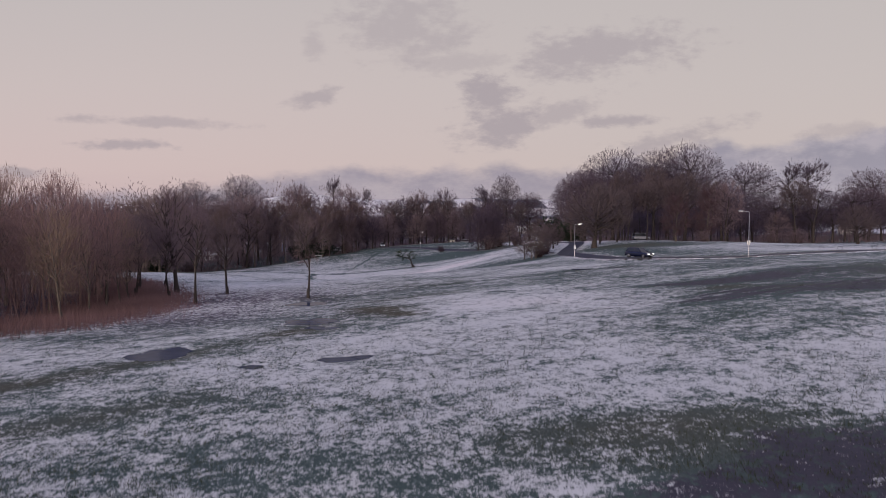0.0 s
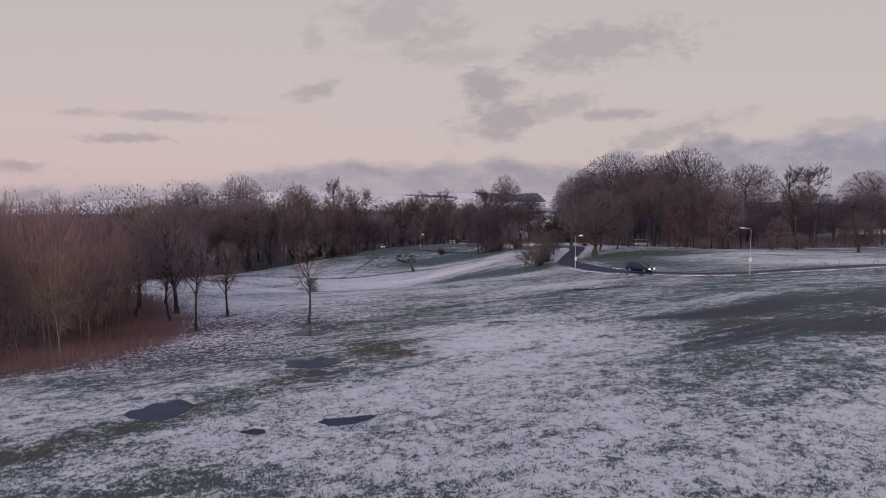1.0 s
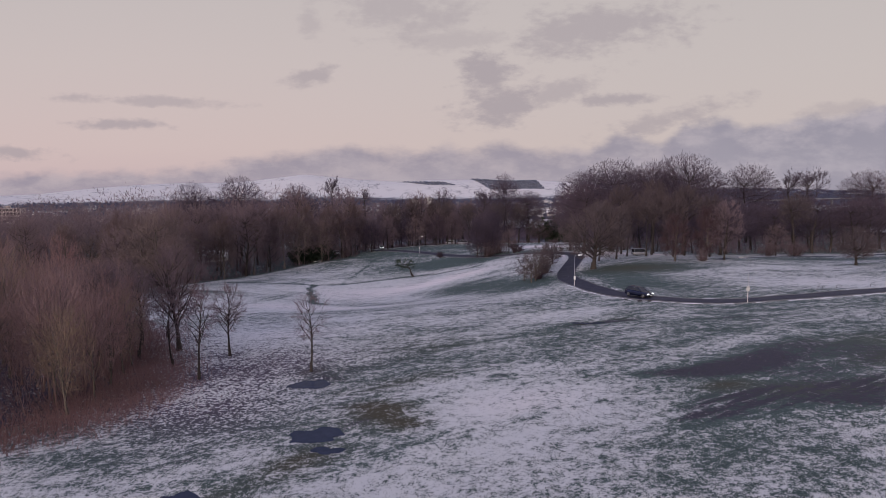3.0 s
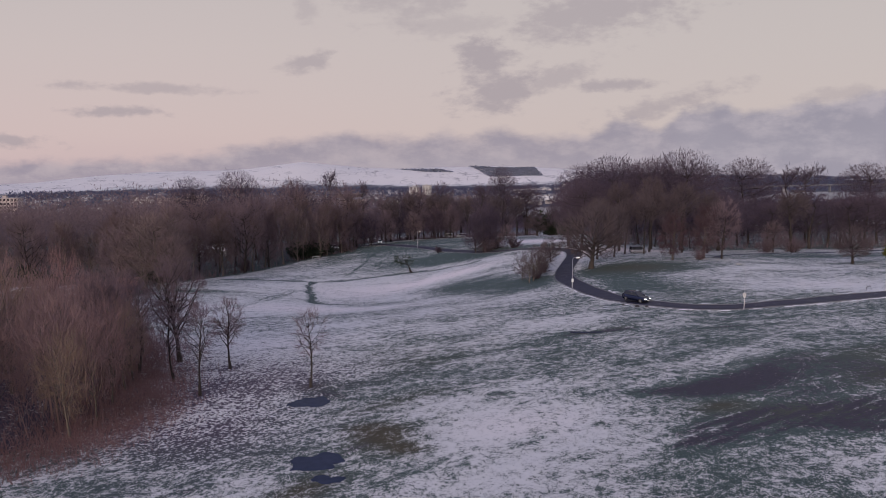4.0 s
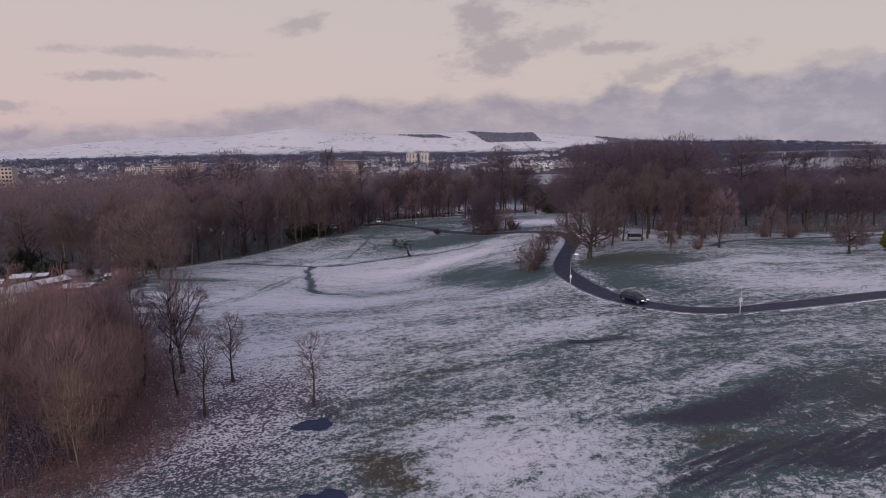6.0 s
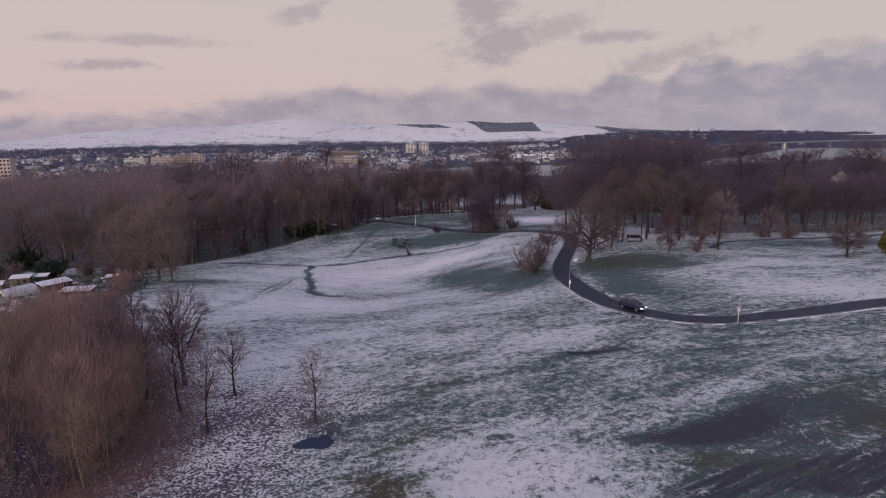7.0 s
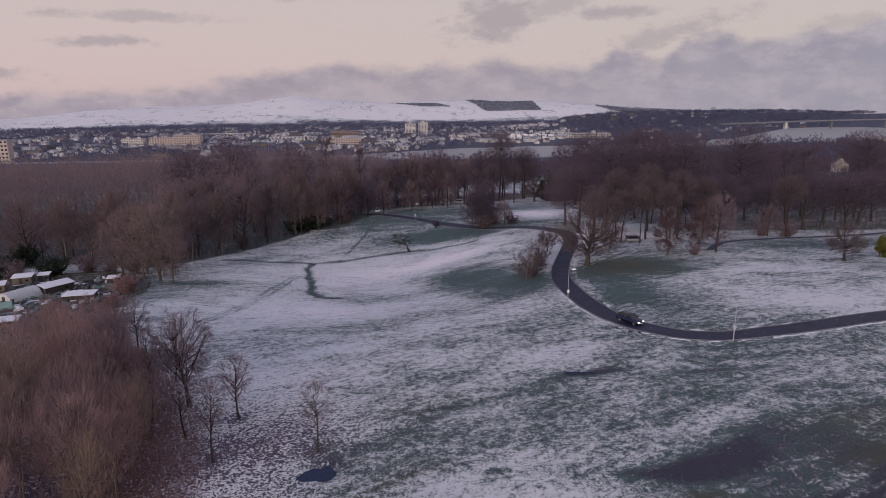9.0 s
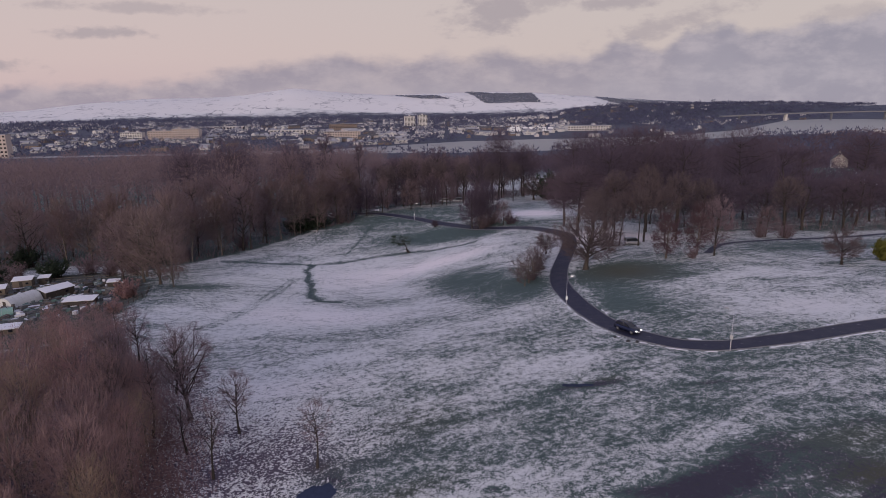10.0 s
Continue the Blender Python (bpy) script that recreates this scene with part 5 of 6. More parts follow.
street_lamp(23.9, 107.6, 10, 6.0, True, True)
street_lamp(42.3, 82.4, 150, 6.2, True, False)
street_lamp(-8.0, 225.0, 20, 6.0, True, True)
street_lamp(-62.0, 252.5, 200, 6.0, False, True)


def car(name, label, paint, lights, x, y, turn, snowy=False, van=False):
    """A car from a rounded lower body, a tapered glasshouse and wheels; it looks along its own +x."""
    thing = new(name)
    half, L = 0.9, 2.2
    # lower body: cross sections along its length (x, half width, sill, waist)
    rows = [(-L, .70, .42, .78), (-L + .12, .84, .30, .98), (-1.4, half, .24, 1.02), (0, half, .22, 1.0), (1.0, half, .24, .96), (1.75, .86, .28, .84), (L - .1, .76, .36, .70), (L, .62, .44, .60)]
    bag = Bag()
    for px, w, lo, hi in rows:
        mid = (lo + hi) / 2
        bag.v += [Vector((px, s * q, z)) for s, q, z in ((-1, w * .86, lo), (-1, w, mid - .05), (-1, w * .97, hi - .08), (-1, w * .84, hi), (1, w * .84, hi), (1, w * .97, hi - .08), (1, w, mid - .05), (1, w * .86, lo))]
    for i in range(len(rows) - 1):
        for j in range(8):
            a, b = i * 8 + j, i * 8 + (j + 1) % 8
            bag.f.append((a, b, b + 8, a + 8))
    bag.f += [tuple(range(8)), tuple(range(8 * len(rows) - 1, 8 * len(rows) - 9, -1))]
    body = part("body", bag, paint, thing, shade=True)
    top = 1.85 if van else 1.56
    ring = [(-1.95, .70, 1.0, -1.6, .60), (0.95, .74, .97, 0.2, .62)] if not van else [(-2.0, .78, 1.0, -1.95, .72), (1.3, .76, .95, 0.8, .66)]
    bag = Bag()
    (x0, w0, z0, t0, v0), (x1, w1, z1, t1, v1) = ring
    bag.v = [Vector(p) for p in ((x0, -w0, z0), (x1, -w1, z1), (x1, w1, z1), (x0, w0, z0), (t0, -v0, top - .06), (t1, -v1, top - .04), (t1, v1, top - .04), (t0, v0, top - .06))]
    bag.f = [(0, 1, 5, 4), (1, 2, 6, 5), (2, 3, 7, 6), (3, 0, 4, 7), (4, 5, 6, 7)]
    part("cabin_glass", bag, GLASS, thing, "dark glazed cabin")
    bag = Bag()
    bag.v = [Vector(p) for p in ((t0 - .05, -v0 - .02, top - .07), (t1 + .05, -v1 - .02, top - .05), (t1 + .05, v1 + .02, top - .05), (t0 - .05, v0 + .02, top - .07), (t0 + .1, -v0 + .1, top), (t1 - .1, -v1 + .1, top), (t1 - .1, v1 - .1, top), (t0 + .1, v0 - .1, top))]
    bag.f = [(0, 1, 5, 4), (1, 2, 6, 5), (2, 3, 7, 6), (3, 0, 4, 7), (4, 5, 6, 7), (3, 2, 1, 0)]
    part("roof", bag, SNOW if snowy else paint, thing, "snow-dusted roof" if snowy else "")
    for s in (-1, 1):
        for (bx, bw, bz), (cx, cw, cz) in (((x0, w0, z0), (t0, v0, top - .06)), ((x1, w1, z1), (t1, v1, top - .04)), ((-.35, .73, 1.0), (-.4, .62, top - .05))):
            bag = Bag()
            bag.tube([Vector((bx, s * bw, bz)), Vector((cx, s * cw, cz))], [.045, .04], 5)
            part("pillar", bag, paint, thing)
    for wx in (-1.32, 1.36):
        for s in (-1, 1):
            bag = Bag()
            n = 16
            for yy, r in ((.70, .25), (.70, .32), (.88, .33), (.91, .29), (.91, .21)):
                for i in range(n):
                    w = 2 * math.pi * i / n
                    bag.v.append(Vector((wx + r * math.cos(w), s * yy, .33 + r * math.sin(w))))
            for q in range(4):
                bag.f += [(q * n + i, q * n + (i + 1) % n, (q + 1) * n + (i + 1) % n, (q + 1) * n + i) for i in range(n)]
            bag.f.append(tuple(range(n)))
            wheel = part("wheel", bag, RUBBER, thing, "black tyre")
            bag = Bag()
            c = len(bag.v)
            for i in range(10):
                w = 2 * math.pi * i / 10
                bag.v += [Vector((wx + .21 * math.cos(w + .2), s * .90, .33 + .21 * math.sin(w + .2))), Vector((wx + .21 * math.cos(w - .2), s * .90, .33 + .21 * math.sin(w - .2))), Vector((wx, s * .925, .33))]
                bag.f.append((3 * i, 3 * i + 1, 3 * i + 2))
            part("rim", bag, ALLOY, wheel, "silver alloy rim")
    for s in (-1, 1):
        bag = Bag()
        bag.box((1.98, s * .56 - .14, .60), (2.16, s * .56 + .14, .74))
        part("headlight", bag, HEADLIGHT if lights else ALLOY, thing, "lit white headlight" if lights else "")
        bag = Bag()
        bag.box((-2.17, s * .62 - .1, .72), (-2.08, s * .62 + .1, .88))
        part("tail_light", bag, TAIL, thing, "red tail light")
        bag = Bag()
        bag.box((.72, s * .86 - .02, .98), (.9, s * 1.02 + .02, 1.1))
        part("mirror", bag, paint, thing)
    bag = Bag()
    bag.box((2.14, -.26, .42), (2.22, .26, .53))
    part("number_plate", bag, WHITE, thing, "blank pale number plate")
    z = max(ground_at(x, y), ground_at(x + .9, y), ground_at(x - .9, y))
    thing.matrix_basis = pose(x, y, z + 0.03, 0, 0, turn)
    return tagged(thing, label, "car")


TAIL = plain("red_lamp_plastic", (0.30, 0.02, 0.02), 0.3)
DARK_PAINT = plain("dark_blue_black_car_paint", (0.012, 0.016, 0.042), 0.25, 0.2, 0.1, 1.0, 0.6)
GREY_PAINT = plain("grey_van_paint", (0.30, 0.30, 0.33), 0.4, 0.1, 0.1, 1.0, 0.5)
PALE_PAINT = plain("silver_white_car_paint", (0.60, 0.61, 0.63), 0.3, 0.2, 0.1, 1.0, 0.6)
car("car", "dark blue-black estate car with lit headlights on the park road", DARK_PAINT, True, 30.6, 92.6, -55)
car("van", "grey van with a dark roof parked among the trees", GREY_PAINT, False, 51.0, 153.5, 8, False, True)
car("car", "silver car parked at the wood's edge beside the road", PALE_PAINT, True, -42, 243, -60)
car("car", "silver car parked under the trees by the road", PALE_PAINT, True, -24.5, 249, -80)
car("van", "white van parked under the trees by the road", PALE_PAINT, False, 4, 268, 170, False, True)
car("van", "white van parked beside another under the trees", PALE_PAINT, False, 10, 269, 175, False, True)


def stone(x, y, seed, size):
    rng, bag = random.Random(seed), Bag()
    bm = bmesh.new()
    bmesh.ops.create_icosphere(bm, subdivisions=2, radius=size)
    for q in bm.verts:
        q.co = Vector((q.co.x * 1.4, q.co.y, q.co.z * 0.7)) * (1 + 0.3 * noise.noise(q.co * 2.2 / size + Vector((seed, 0, 0))))
    me = bpy.data.meshes.new("stone")
    bm.to_mesh(me)
    bm.free()
    me.materials.append(STONE)
    ob = new("stone", me)
    ob.matrix_basis = pose(x, y, ground_at(x, y) + size * 0.25, 0, 0, rng.uniform(0, 180))
    tagged(ob, "dark wet boulder lying beside the road kerb", "stone", "boulders by the kerb")


for number, (x, y, s) in enumerate(((29.3, 88.3, 0.32), (30.5, 87.6, 0.28), (27.9, 90.4, 0.22))):
    stone(x, y, number + 3, s)


def hoop_rail(x, y, turn):
    rail = new("hoop_barrier")
    bag = Bag()
    bag.tube([Vector((-.5, 0, -.15)), Vector((-.5, 0, .45)), Vector((-.42, 0, .58)), Vector((-.3, 0, .62)), Vector((.3, 0, .62)), Vector((.42, 0, .58)), Vector((.5, 0, .45)), Vector((.5, 0, -.15))], [.03] * 8, 6)
    part("hoop", bag, STONE, rail)
    rail.matrix_basis = place(x, y, turn)
    tagged(rail, "low dark metal hoop barrier beside the road", "barrier", "hoop barriers by the road")


for x, y in ((58.2, 91.6), (61.6, 92.4), (68.5, 94.6)):
    hoop_rail(x, y, 18)


def goal_frame(x, y, turn):
    goal = new("goal_frame")
    for sx in (-1.2, 1.2):
        bag = Bag()
        bag.tube([Vector((sx, 0, -.2)), Vector((sx, 0, 1.3))], [.06, .06], 8)
        part("post", bag, WHITE, goal)
    bag = Bag()
    bag.tube([Vector((-1.25, 0, 1.3)), Vector((1.25, 0, 1.3))], [.06, .06], 8)
    part("crossbar", bag, WHITE, goal)
    goal.matrix_basis = place(x, y, turn)
    tagged(goal, "small white metal goal frame at the wood's edge", "goal")


goal_frame(-44.5, 216.5, 25)

# ---- allotments ----
TIMBER = plain("weathered_timber", (0.16, 0.13, 0.105), 0.85)
DARK_TIMBER = plain("dark_stained_timber", (0.06, 0.05, 0.045), 0.85)
POLYTHENE = plain("milky_polythene", (0.55, 0.55, 0.55), 0.4)
GREEN_NET = plain("green_polythene", (0.20, 0.34, 0.29), 0.6)
SOIL = plain("bare_soil", (0.06, 0.045, 0.04), 0.95)


def shed(x, y, turn, length, width, eaves, pitch, wall, label):
    """A hut with boarded walls, a door, a window and a snow-covered roof."""
    thing = new("shed")
    a, b = length / 2, width / 2
    bag = Bag()
    bag.v = [Vector(p) for p in ((-a, -b, -.4), (a, -b, -.4), (a, b, -.4), (-a, b, -.4), (-a, -b, eaves), (a, -b, eaves), (a, b, eaves + pitch), (-a, b, eaves + pitch))]
    bag.f = [(0, 1, 5, 4), (1, 2, 6, 5), (2, 3, 7, 6), (3, 0, 4, 7), (4, 5, 6, 7)]
    part("wall", bag, wall, thing)
    n = max(4, int(length / 0.6))
    for i in range(n):
        bag = Bag()
        px = -a + length * (i + .5) / n
        bag.box((px - length / n * .46, -b - .03, -.1), (px + length / n * .46, -b - .004, eaves - .03))
        part("board", bag, wall, thing)
    bag = Bag()
    slope = pitch / width
    bag.v = [Vector((sx * (a + .2), sy * (b + .2), eaves + pitch * .5 + sy * (b + .2) * slope + dz)) for dz in (.02, .16) for sx, sy in ((-1, -1), (1, -1), (1, 1), (-1, 1))]
    bag.f = [(3, 2, 1, 0), (4, 5, 6, 7), (0, 1, 5, 4), (1, 2, 6, 5), (2, 3, 7, 6), (3, 0, 4, 7)]
    part("roof", bag, SNOW, thing, "snow-covered roof")
    bag = Bag()
    bag.box((-a * .3, -b - .07, 0), (-a * .3 + .8, -b - .035, min(1.9, eaves - .1)))
    part("door", bag, DARK_TIMBER, thing)
    bag = Bag()
    bag.box((a * .35, -b - .06, eaves * .5), (a * .35 + .7, -b - .035, eaves * .5 + .5))
    part("window", bag, GLASS, thing)
    thing.matrix_basis = place(x, y, turn)
    tagged(thing, label, "shed", "sheds on the allotments")


def polytunnel(x, y, turn, length, radius, skin, label):
    thing = new("polytunnel")
    bag, n, m = Bag(), 12, 10
    for j in range(m + 1):
        px = -length / 2 + length * j / m
        s = 1.0 + .015 * (j % 2)
        for i in range(n + 1):
            w = math.pi * i / n
            bag.v.append(Vector((px, radius * s * math.cos(w), -.2 + (radius * 0.95 + .2) * s * math.sin(w) ** .95)))
    for j in range(m):
        bag.f += [(j * (n + 1) + i, j * (n + 1) + i + 1, (j + 1) * (n + 1) + i + 1, (j + 1) * (n + 1) + i) for i in range(n)]
    bag.f += [tuple(range(n + 1)), tuple(range((m + 1) * (n + 1) - 1, m * (n + 1) - 1, -1))]
    part("cover", bag, skin, thing, shade=False)
    bag = Bag()
    bag.box((length / 2 + .01, -.5, 0), (length / 2 + .05, .5, 1.7))
    part("door", bag, DARK_TIMBER, thing)
    for j in range(0, m + 1, 2):
        bag = Bag()
        px = -length / 2 + length * j / m
        bag.tube([Vector((px, radius * 1.03 * math.cos(math.pi * i / 8), (radius * 0.985) * math.sin(math.pi * i / 8) ** .95)) for i in range(9)], [.03] * 9, 5)
        part("hoop", bag, STEEL, thing)
    thing.matrix_basis = place(x, y, turn)
    tagged(thing, label, "polytunnel")


polytunnel(-98.6, 138.8, 248, 7.4, 2.6, POLYTHENE, "milky polythene garden tunnel dusted with snow on the allotments")
polytunnel(-93.5, 124.8, 30, 5.0, 1.7, GREEN_NET, "pale green net garden tunnel on the snowy allotments")
shed(-93.5, 144.8, 60, 6.8, 2.8, 2.1, 0.5, DARK_TIMBER, "long dark timber shed with a snow-covered roof")
shed(-114.5, 163.5, 20, 4.6, 3.0, 2.2, 0.4, TIMBER, "grey timber shed with a snow-covered roof")
shed(-110.5, 166.5, 15, 2.6, 2.2, 2.0, 0.3, DARK_TIMBER, "small dark timber hut with a snowy roof")
shed(-78.5, 129, 10, 6.0, 3.0, 1.3, 0.2, DARK_TIMBER, "low dark hut with a flat snow-covered roof")
shed(-82.0, 149.5, 15, 2.6, 2.0, 1.9, 0.2, DARK_TIMBER, "small dark hut with a snowy roof by a hedge")
shed(-115, 153.5, 25, 4.5, 3.0, 2.0, 0.4, TIMBER, "grey timber shed beside the garden tunnel")
shed(-80.5, 108, 20, 5.0, 2.4, 1.2, 0.2, TIMBER, "low timber store under a sheet of snow")


def raised_bed(x, y, turn, length, width):
    bed = new("raised_bed")
    a, b = length / 2, width / 2
    for lo, hi in (((-a, -b, -.15), (a, -b + .05, .25)), ((-a, b - .05, -.15), (a, b, .25)), ((-a, -b + .052, -.15), (-a + .05, b - .052, .25)), ((a - .05, -b + .052, -.15), (a, b - .052, .25))):
        bag = Bag()
        bag.box(lo, hi)
        part("board", bag, TIMBER, bed)
    bag = Bag()
    bag.box((-a + .06, -b + .06, -.15), (a - .06, b - .06, .19))
    part("soil", bag, SOIL if (int(x * 7 + y * 3) % 3) else SNOW, bed)
    bed.matrix_basis = place(x, y, turn)
    tagged(bed, "timber-edged vegetable bed half covered in snow", "garden bed", "beds on the allotments")


def garden_clutter():
    """Pallets, pots, cloches, sacks and boards lying about the plots, too many and small to tell apart."""
    rng, bag = random.Random(44), Bag()
    for x, y in scatter([(-70, 122), (-80, 114), (-100, 114), (-122, 138), (-122, 164), (-96, 167), (-76, 152)], 1.7, 45, 420):
        a, b, h = rng.uniform(0.2, 1.1), rng.uniform(0.15, 0.5), rng.uniform(0.1, 0.8)
        bag.box((-a, -b, -0.1), (a, b, h), pose(x, y, ground_at(x, y), rng.uniform(-6, 6), rng.uniform(-6, 6), rng.uniform(0, 180)))
    tagged(new("garden_clutter", bag.mesh("garden_clutter", CLUTTER)), "boards, pots and cloches scattered over the allotments", "clutter", kind="stuff")


def clutter_material():
    mat, k = material("mixed_garden_junk")
    r = k.n("NewGeometry").outputs["Random Per Island"]
    finish(k, k.ramp(r, [(0.0, (0.05, 0.045, 0.045)), (0.35, (0.11, 0.095, 0.085)), (0.6, (0.16, 0.17, 0.18)), (0.8, (0.10, 0.17, 0.16)), (0.9, (0.6, 0.6, 0.64))]), 0.8)
    return mat


CLUTTER = clutter_material()
garden_clutter()
bed_rng = random.Random(8)
for x, y in scatter([(-72, 122), (-80, 118), (-100, 118), (-118, 140), (-118, 162), (-96, 166), (-78, 150)], 4.3, 8, 34):
    if min(math.hypot(x - a, y - b) for a, b in ((-98.6, 138.8), (-93.5, 124.8), (-93.5, 144.8), (-82, 149.5), (-78.5, 129), (-115, 153.5), (-80.5, 108))) > 5:
        raised_bed(x, y, 35 + bed_rng.choice((0, 90)), bed_rng.uniform(2.2, 3.8), bed_rng.uniform(1.0, 1.5))


def fence(line, label, height=1.2, gap=2.4):
    thing = new("fence")
    pts = []
    for (ax, ay), (bx, by) in zip(line, line[1:]):
        n = max(1, round(math.hypot(bx - ax, by - ay) / gap))
        pts += [(ax + (bx - ax) * i / n, ay + (by - ay) * i / n) for i in range(n)]
    pts.append(line[-1])
    ends = [Vector((x, y, ground_at(x, y))) for x, y in pts]
    for p in ends:
        bag = Bag()
        bag.box((p.x - .06, p.y - .06, p.z - .3), (p.x + .06, p.y + .06, p.z + height))
        part("post", bag, DARK_TIMBER, thing)
    for p, q in zip(ends, ends[1:]):
        for k in (.45, .95):
            bag = Bag()
            up = Vector((0, 0, height * k))
            bag.tube([p + up, q + up], [.05, .05], 4)
            part("rail", bag, TIMBER, thing)
    tagged(thing, label, "fence")


fence([(-60, 106), (-63.5, 113), (-66.5, 124), (-67.2, 135.5), (-70, 143)], "dark timber post and rail fence round the allotments")
fence([(-70, 160), (-86, 166), (-104, 168), (-122, 166)], "timber post and rail fence at the back of the allotments")

# ---- buildings ----
HARL = plain("cream_harled_wall", (0.46, 0.41, 0.38), 0.9, 0, 0.2, 0.4)
PALE_WALL = plain("pale_rendered_wall", (0.55, 0.53, 0.52), 0.85, 0, 0.2, 0.3)
BRICK = plain("red_brown_brick_wall", (0.22, 0.17, 0.15), 0.9, 0, 0.2, 0.4)
SANDSTONE = plain("honey_sandstone_wall", (0.50, 0.42, 0.39), 0.9, 0, 0.15, 0.2)
DUSTED = plain("snow_dusted_roof", (0.30, 0.30, 0.33), 0.85, 0, 0.5, 0.25)
SLATE = plain("slate_roof", (0.085, 0.085, 0.10), 0.7, 0, 0.3, 0.5)


def house_kind(label, wall_mat, roof_mat, length, width, eaves, ridge, storeys):
    """A gabled house with windows, a door and a chimney."""
    thing = new("house")
    a, b = length / 2, width / 2
    bag = Bag()
    bag.v = [Vector(p) for p in ((-a, -b, -2), (a, -b, -2), (a, b, -2), (-a, b, -2), (-a, -b, eaves), (a, -b, eaves), (a, b, eaves), (-a, b, eaves), (-a, 0, ridge), (a, 0, ridge))]
    bag.f = [(0, 1, 5, 4), (2, 3, 7, 6), (1, 2, 6, 9, 5), (3, 0, 4, 8, 7)]
    part("wall", bag, wall_mat, thing)
    bag = Bag()
    o, d = .3, (ridge - eaves) / b
    for s in (-1, 1):
        n = len(bag.v)
        e = Vector((0, s * (b + o), eaves - o * d + .05))
        for px in (-a - o, a + o):
            bag.v += [Vector((px, e.y, e.z)), Vector((px, 0, ridge + .05)), Vector((px, e.y, e.z + .2)), Vector((px, 0, ridge + .27))]
        bag.f += [(n, n + 4, n + 5, n + 1), (n + 2, n + 3, n + 7, n + 6), (n, n + 2, n + 6, n + 4), (n, n + 1, n + 3, n + 2), (n + 4, n + 6, n + 7, n + 5)]
    roof = part("roof", bag, roof_mat, thing)
    bag = Bag()
    bag.box((a * .7, -.4, ridge - .6), (a * .7 + .8, .4, ridge + 1.1))
    part("chimney", bag, wall_mat, roof)
    for st in range(storeys):
        for i in range(max(2, int(length / 3.2))):
            px = -a + length * (i + .5) / max(2, int(length / 3.2))
            bag = Bag()
            bag.box((px - .5, -b - .05, .9 + 2.7 * st), (px + .5, -b - .004, 2.2 + 2.7 * st))
            part("window", bag, GLASS, thing)
    return tagged(thing, label, "house")


cottage = house_kind("low cottage with a snow-covered roof deep in the wood", PALE_WALL, SNOW, 14, 7, 2.6, 5.2, 1)
cottage.matrix_basis = place(-100, 262, 20)
other = house_kind("long low outbuilding with a snowy roof behind the trees", BRICK, SNOW, 16, 6, 2.4, 4.2, 1)
other.matrix_basis = place(205, 285, -10)
villa = house_kind("cream gabled house standing among trees", HARL, SLATE, 10, 9, 5.6, 9.6, 2)
villa.matrix_basis = place(272, 405, 62)

HOUSES = [
    house_kind("distant pale terraced house with a snowy roof", PALE_WALL, DUSTED, 22, 9, 5.5, 9.0, 2),
    house_kind("distant cream house with a dark slate roof", HARL, SLATE, 12, 9, 5.5, 9.0, 2),
    house_kind("distant brick house with a snow-dusted roof", BRICK, DUSTED, 14, 10, 5.5, 9.5, 2),
    house_kind("distant long brick terrace with a dark slate roof", BRICK, SLATE, 34, 9, 6.0, 9.5, 2),
]


def flat_block(label, wall_mat, length, width, height, storeys, cols, x, y, turn, caps=0):
    """A flat-roofed block with storey bands, windows and roof huts."""
    thing = new("apartment_building")
    a, b = length / 2, width / 2
    bag = Bag()
    bag.box((-a, -b, -3), (a, b, height))
    part("wall", bag, wall_mat, thing)
    bag = Bag()
    bag.box((-a - .4, -b - .4, height + .01), (a + .4, b + .4, height + .8))
    part("roof", bag, DUSTED, thing)
    step, row = length / cols, height / storeys
    for st in range(storeys):
        for c in range(cols):
            bag = Bag()
            px = -a + step * (c + .5)
            bag.box((px - step * .28, -b - .15, row * (st + .3)), (px + step * .28, -b - .004, row * (st + .78)))
            part("window", bag, GLASS, thing)
    for c in range(caps):
        bag = Bag()
        px = -a + length * (c + .5) / caps
        bag.box((px - 3, -3, height + .81), (px + 3, 3, height + 4.5))
        part("roof_hut", bag, wall_mat, thing)
    thing.matrix_basis = pose(x, y, RIVER + .0, 0, 0, turn)
    tagged(thing, label, "building", "large buildings across the river")


flat_block("pale tower block of flats across the river", PALE_WALL, 36, 18, 42, 10, 7, -84, 2160, 8, 1)
flat_block("pale tower block of flats beside its twin", PALE_WALL, 32, 18, 46, 11, 6, -40, 2190, 8, 1)
flat_block("long honey-coloured sandstone block with many bays", SANDSTONE, 120, 30, 26, 5, 20, -640, 1530, 12, 5)
flat_block("honey-coloured sandstone wing with a flat snowy roof", SANDSTONE, 60, 26, 32, 6, 10, -600, 1500, 12, 2)
flat_block("pale flats with tall narrow bays", PALE_WALL, 50, 22, 24, 6, 9, -735, 1510, 5, 2)
flat_block("honey-coloured stone warehouse by the river", SANDSTONE, 90, 30, 18, 4, 14, -235, 1590, 4, 1)
flat_block("long white low industrial building", PALE_WALL, 135, 40, 14, 2, 16, 475, 1890, 3, 0)
flat_block("long low pale works building with a snowy roof", PALE_WALL, 110, 40, 12, 2, 14, 120, 2050, -4, 0)
flat_block("cream stone building half hidden by the wood", SANDSTONE, 46, 24, 40, 6, 8, -775, 1090, 15, 1)
flat_block("pale shopping building with a flat snowy roof", PALE_WALL, 130, 60, 13, 2, 12, -420, 1850, 5, 2)
flat_block("pale low sheds with snowy roofs", PALE_WALL, 160, 50, 12, 1, 14, -760, 2250, 3, 1)
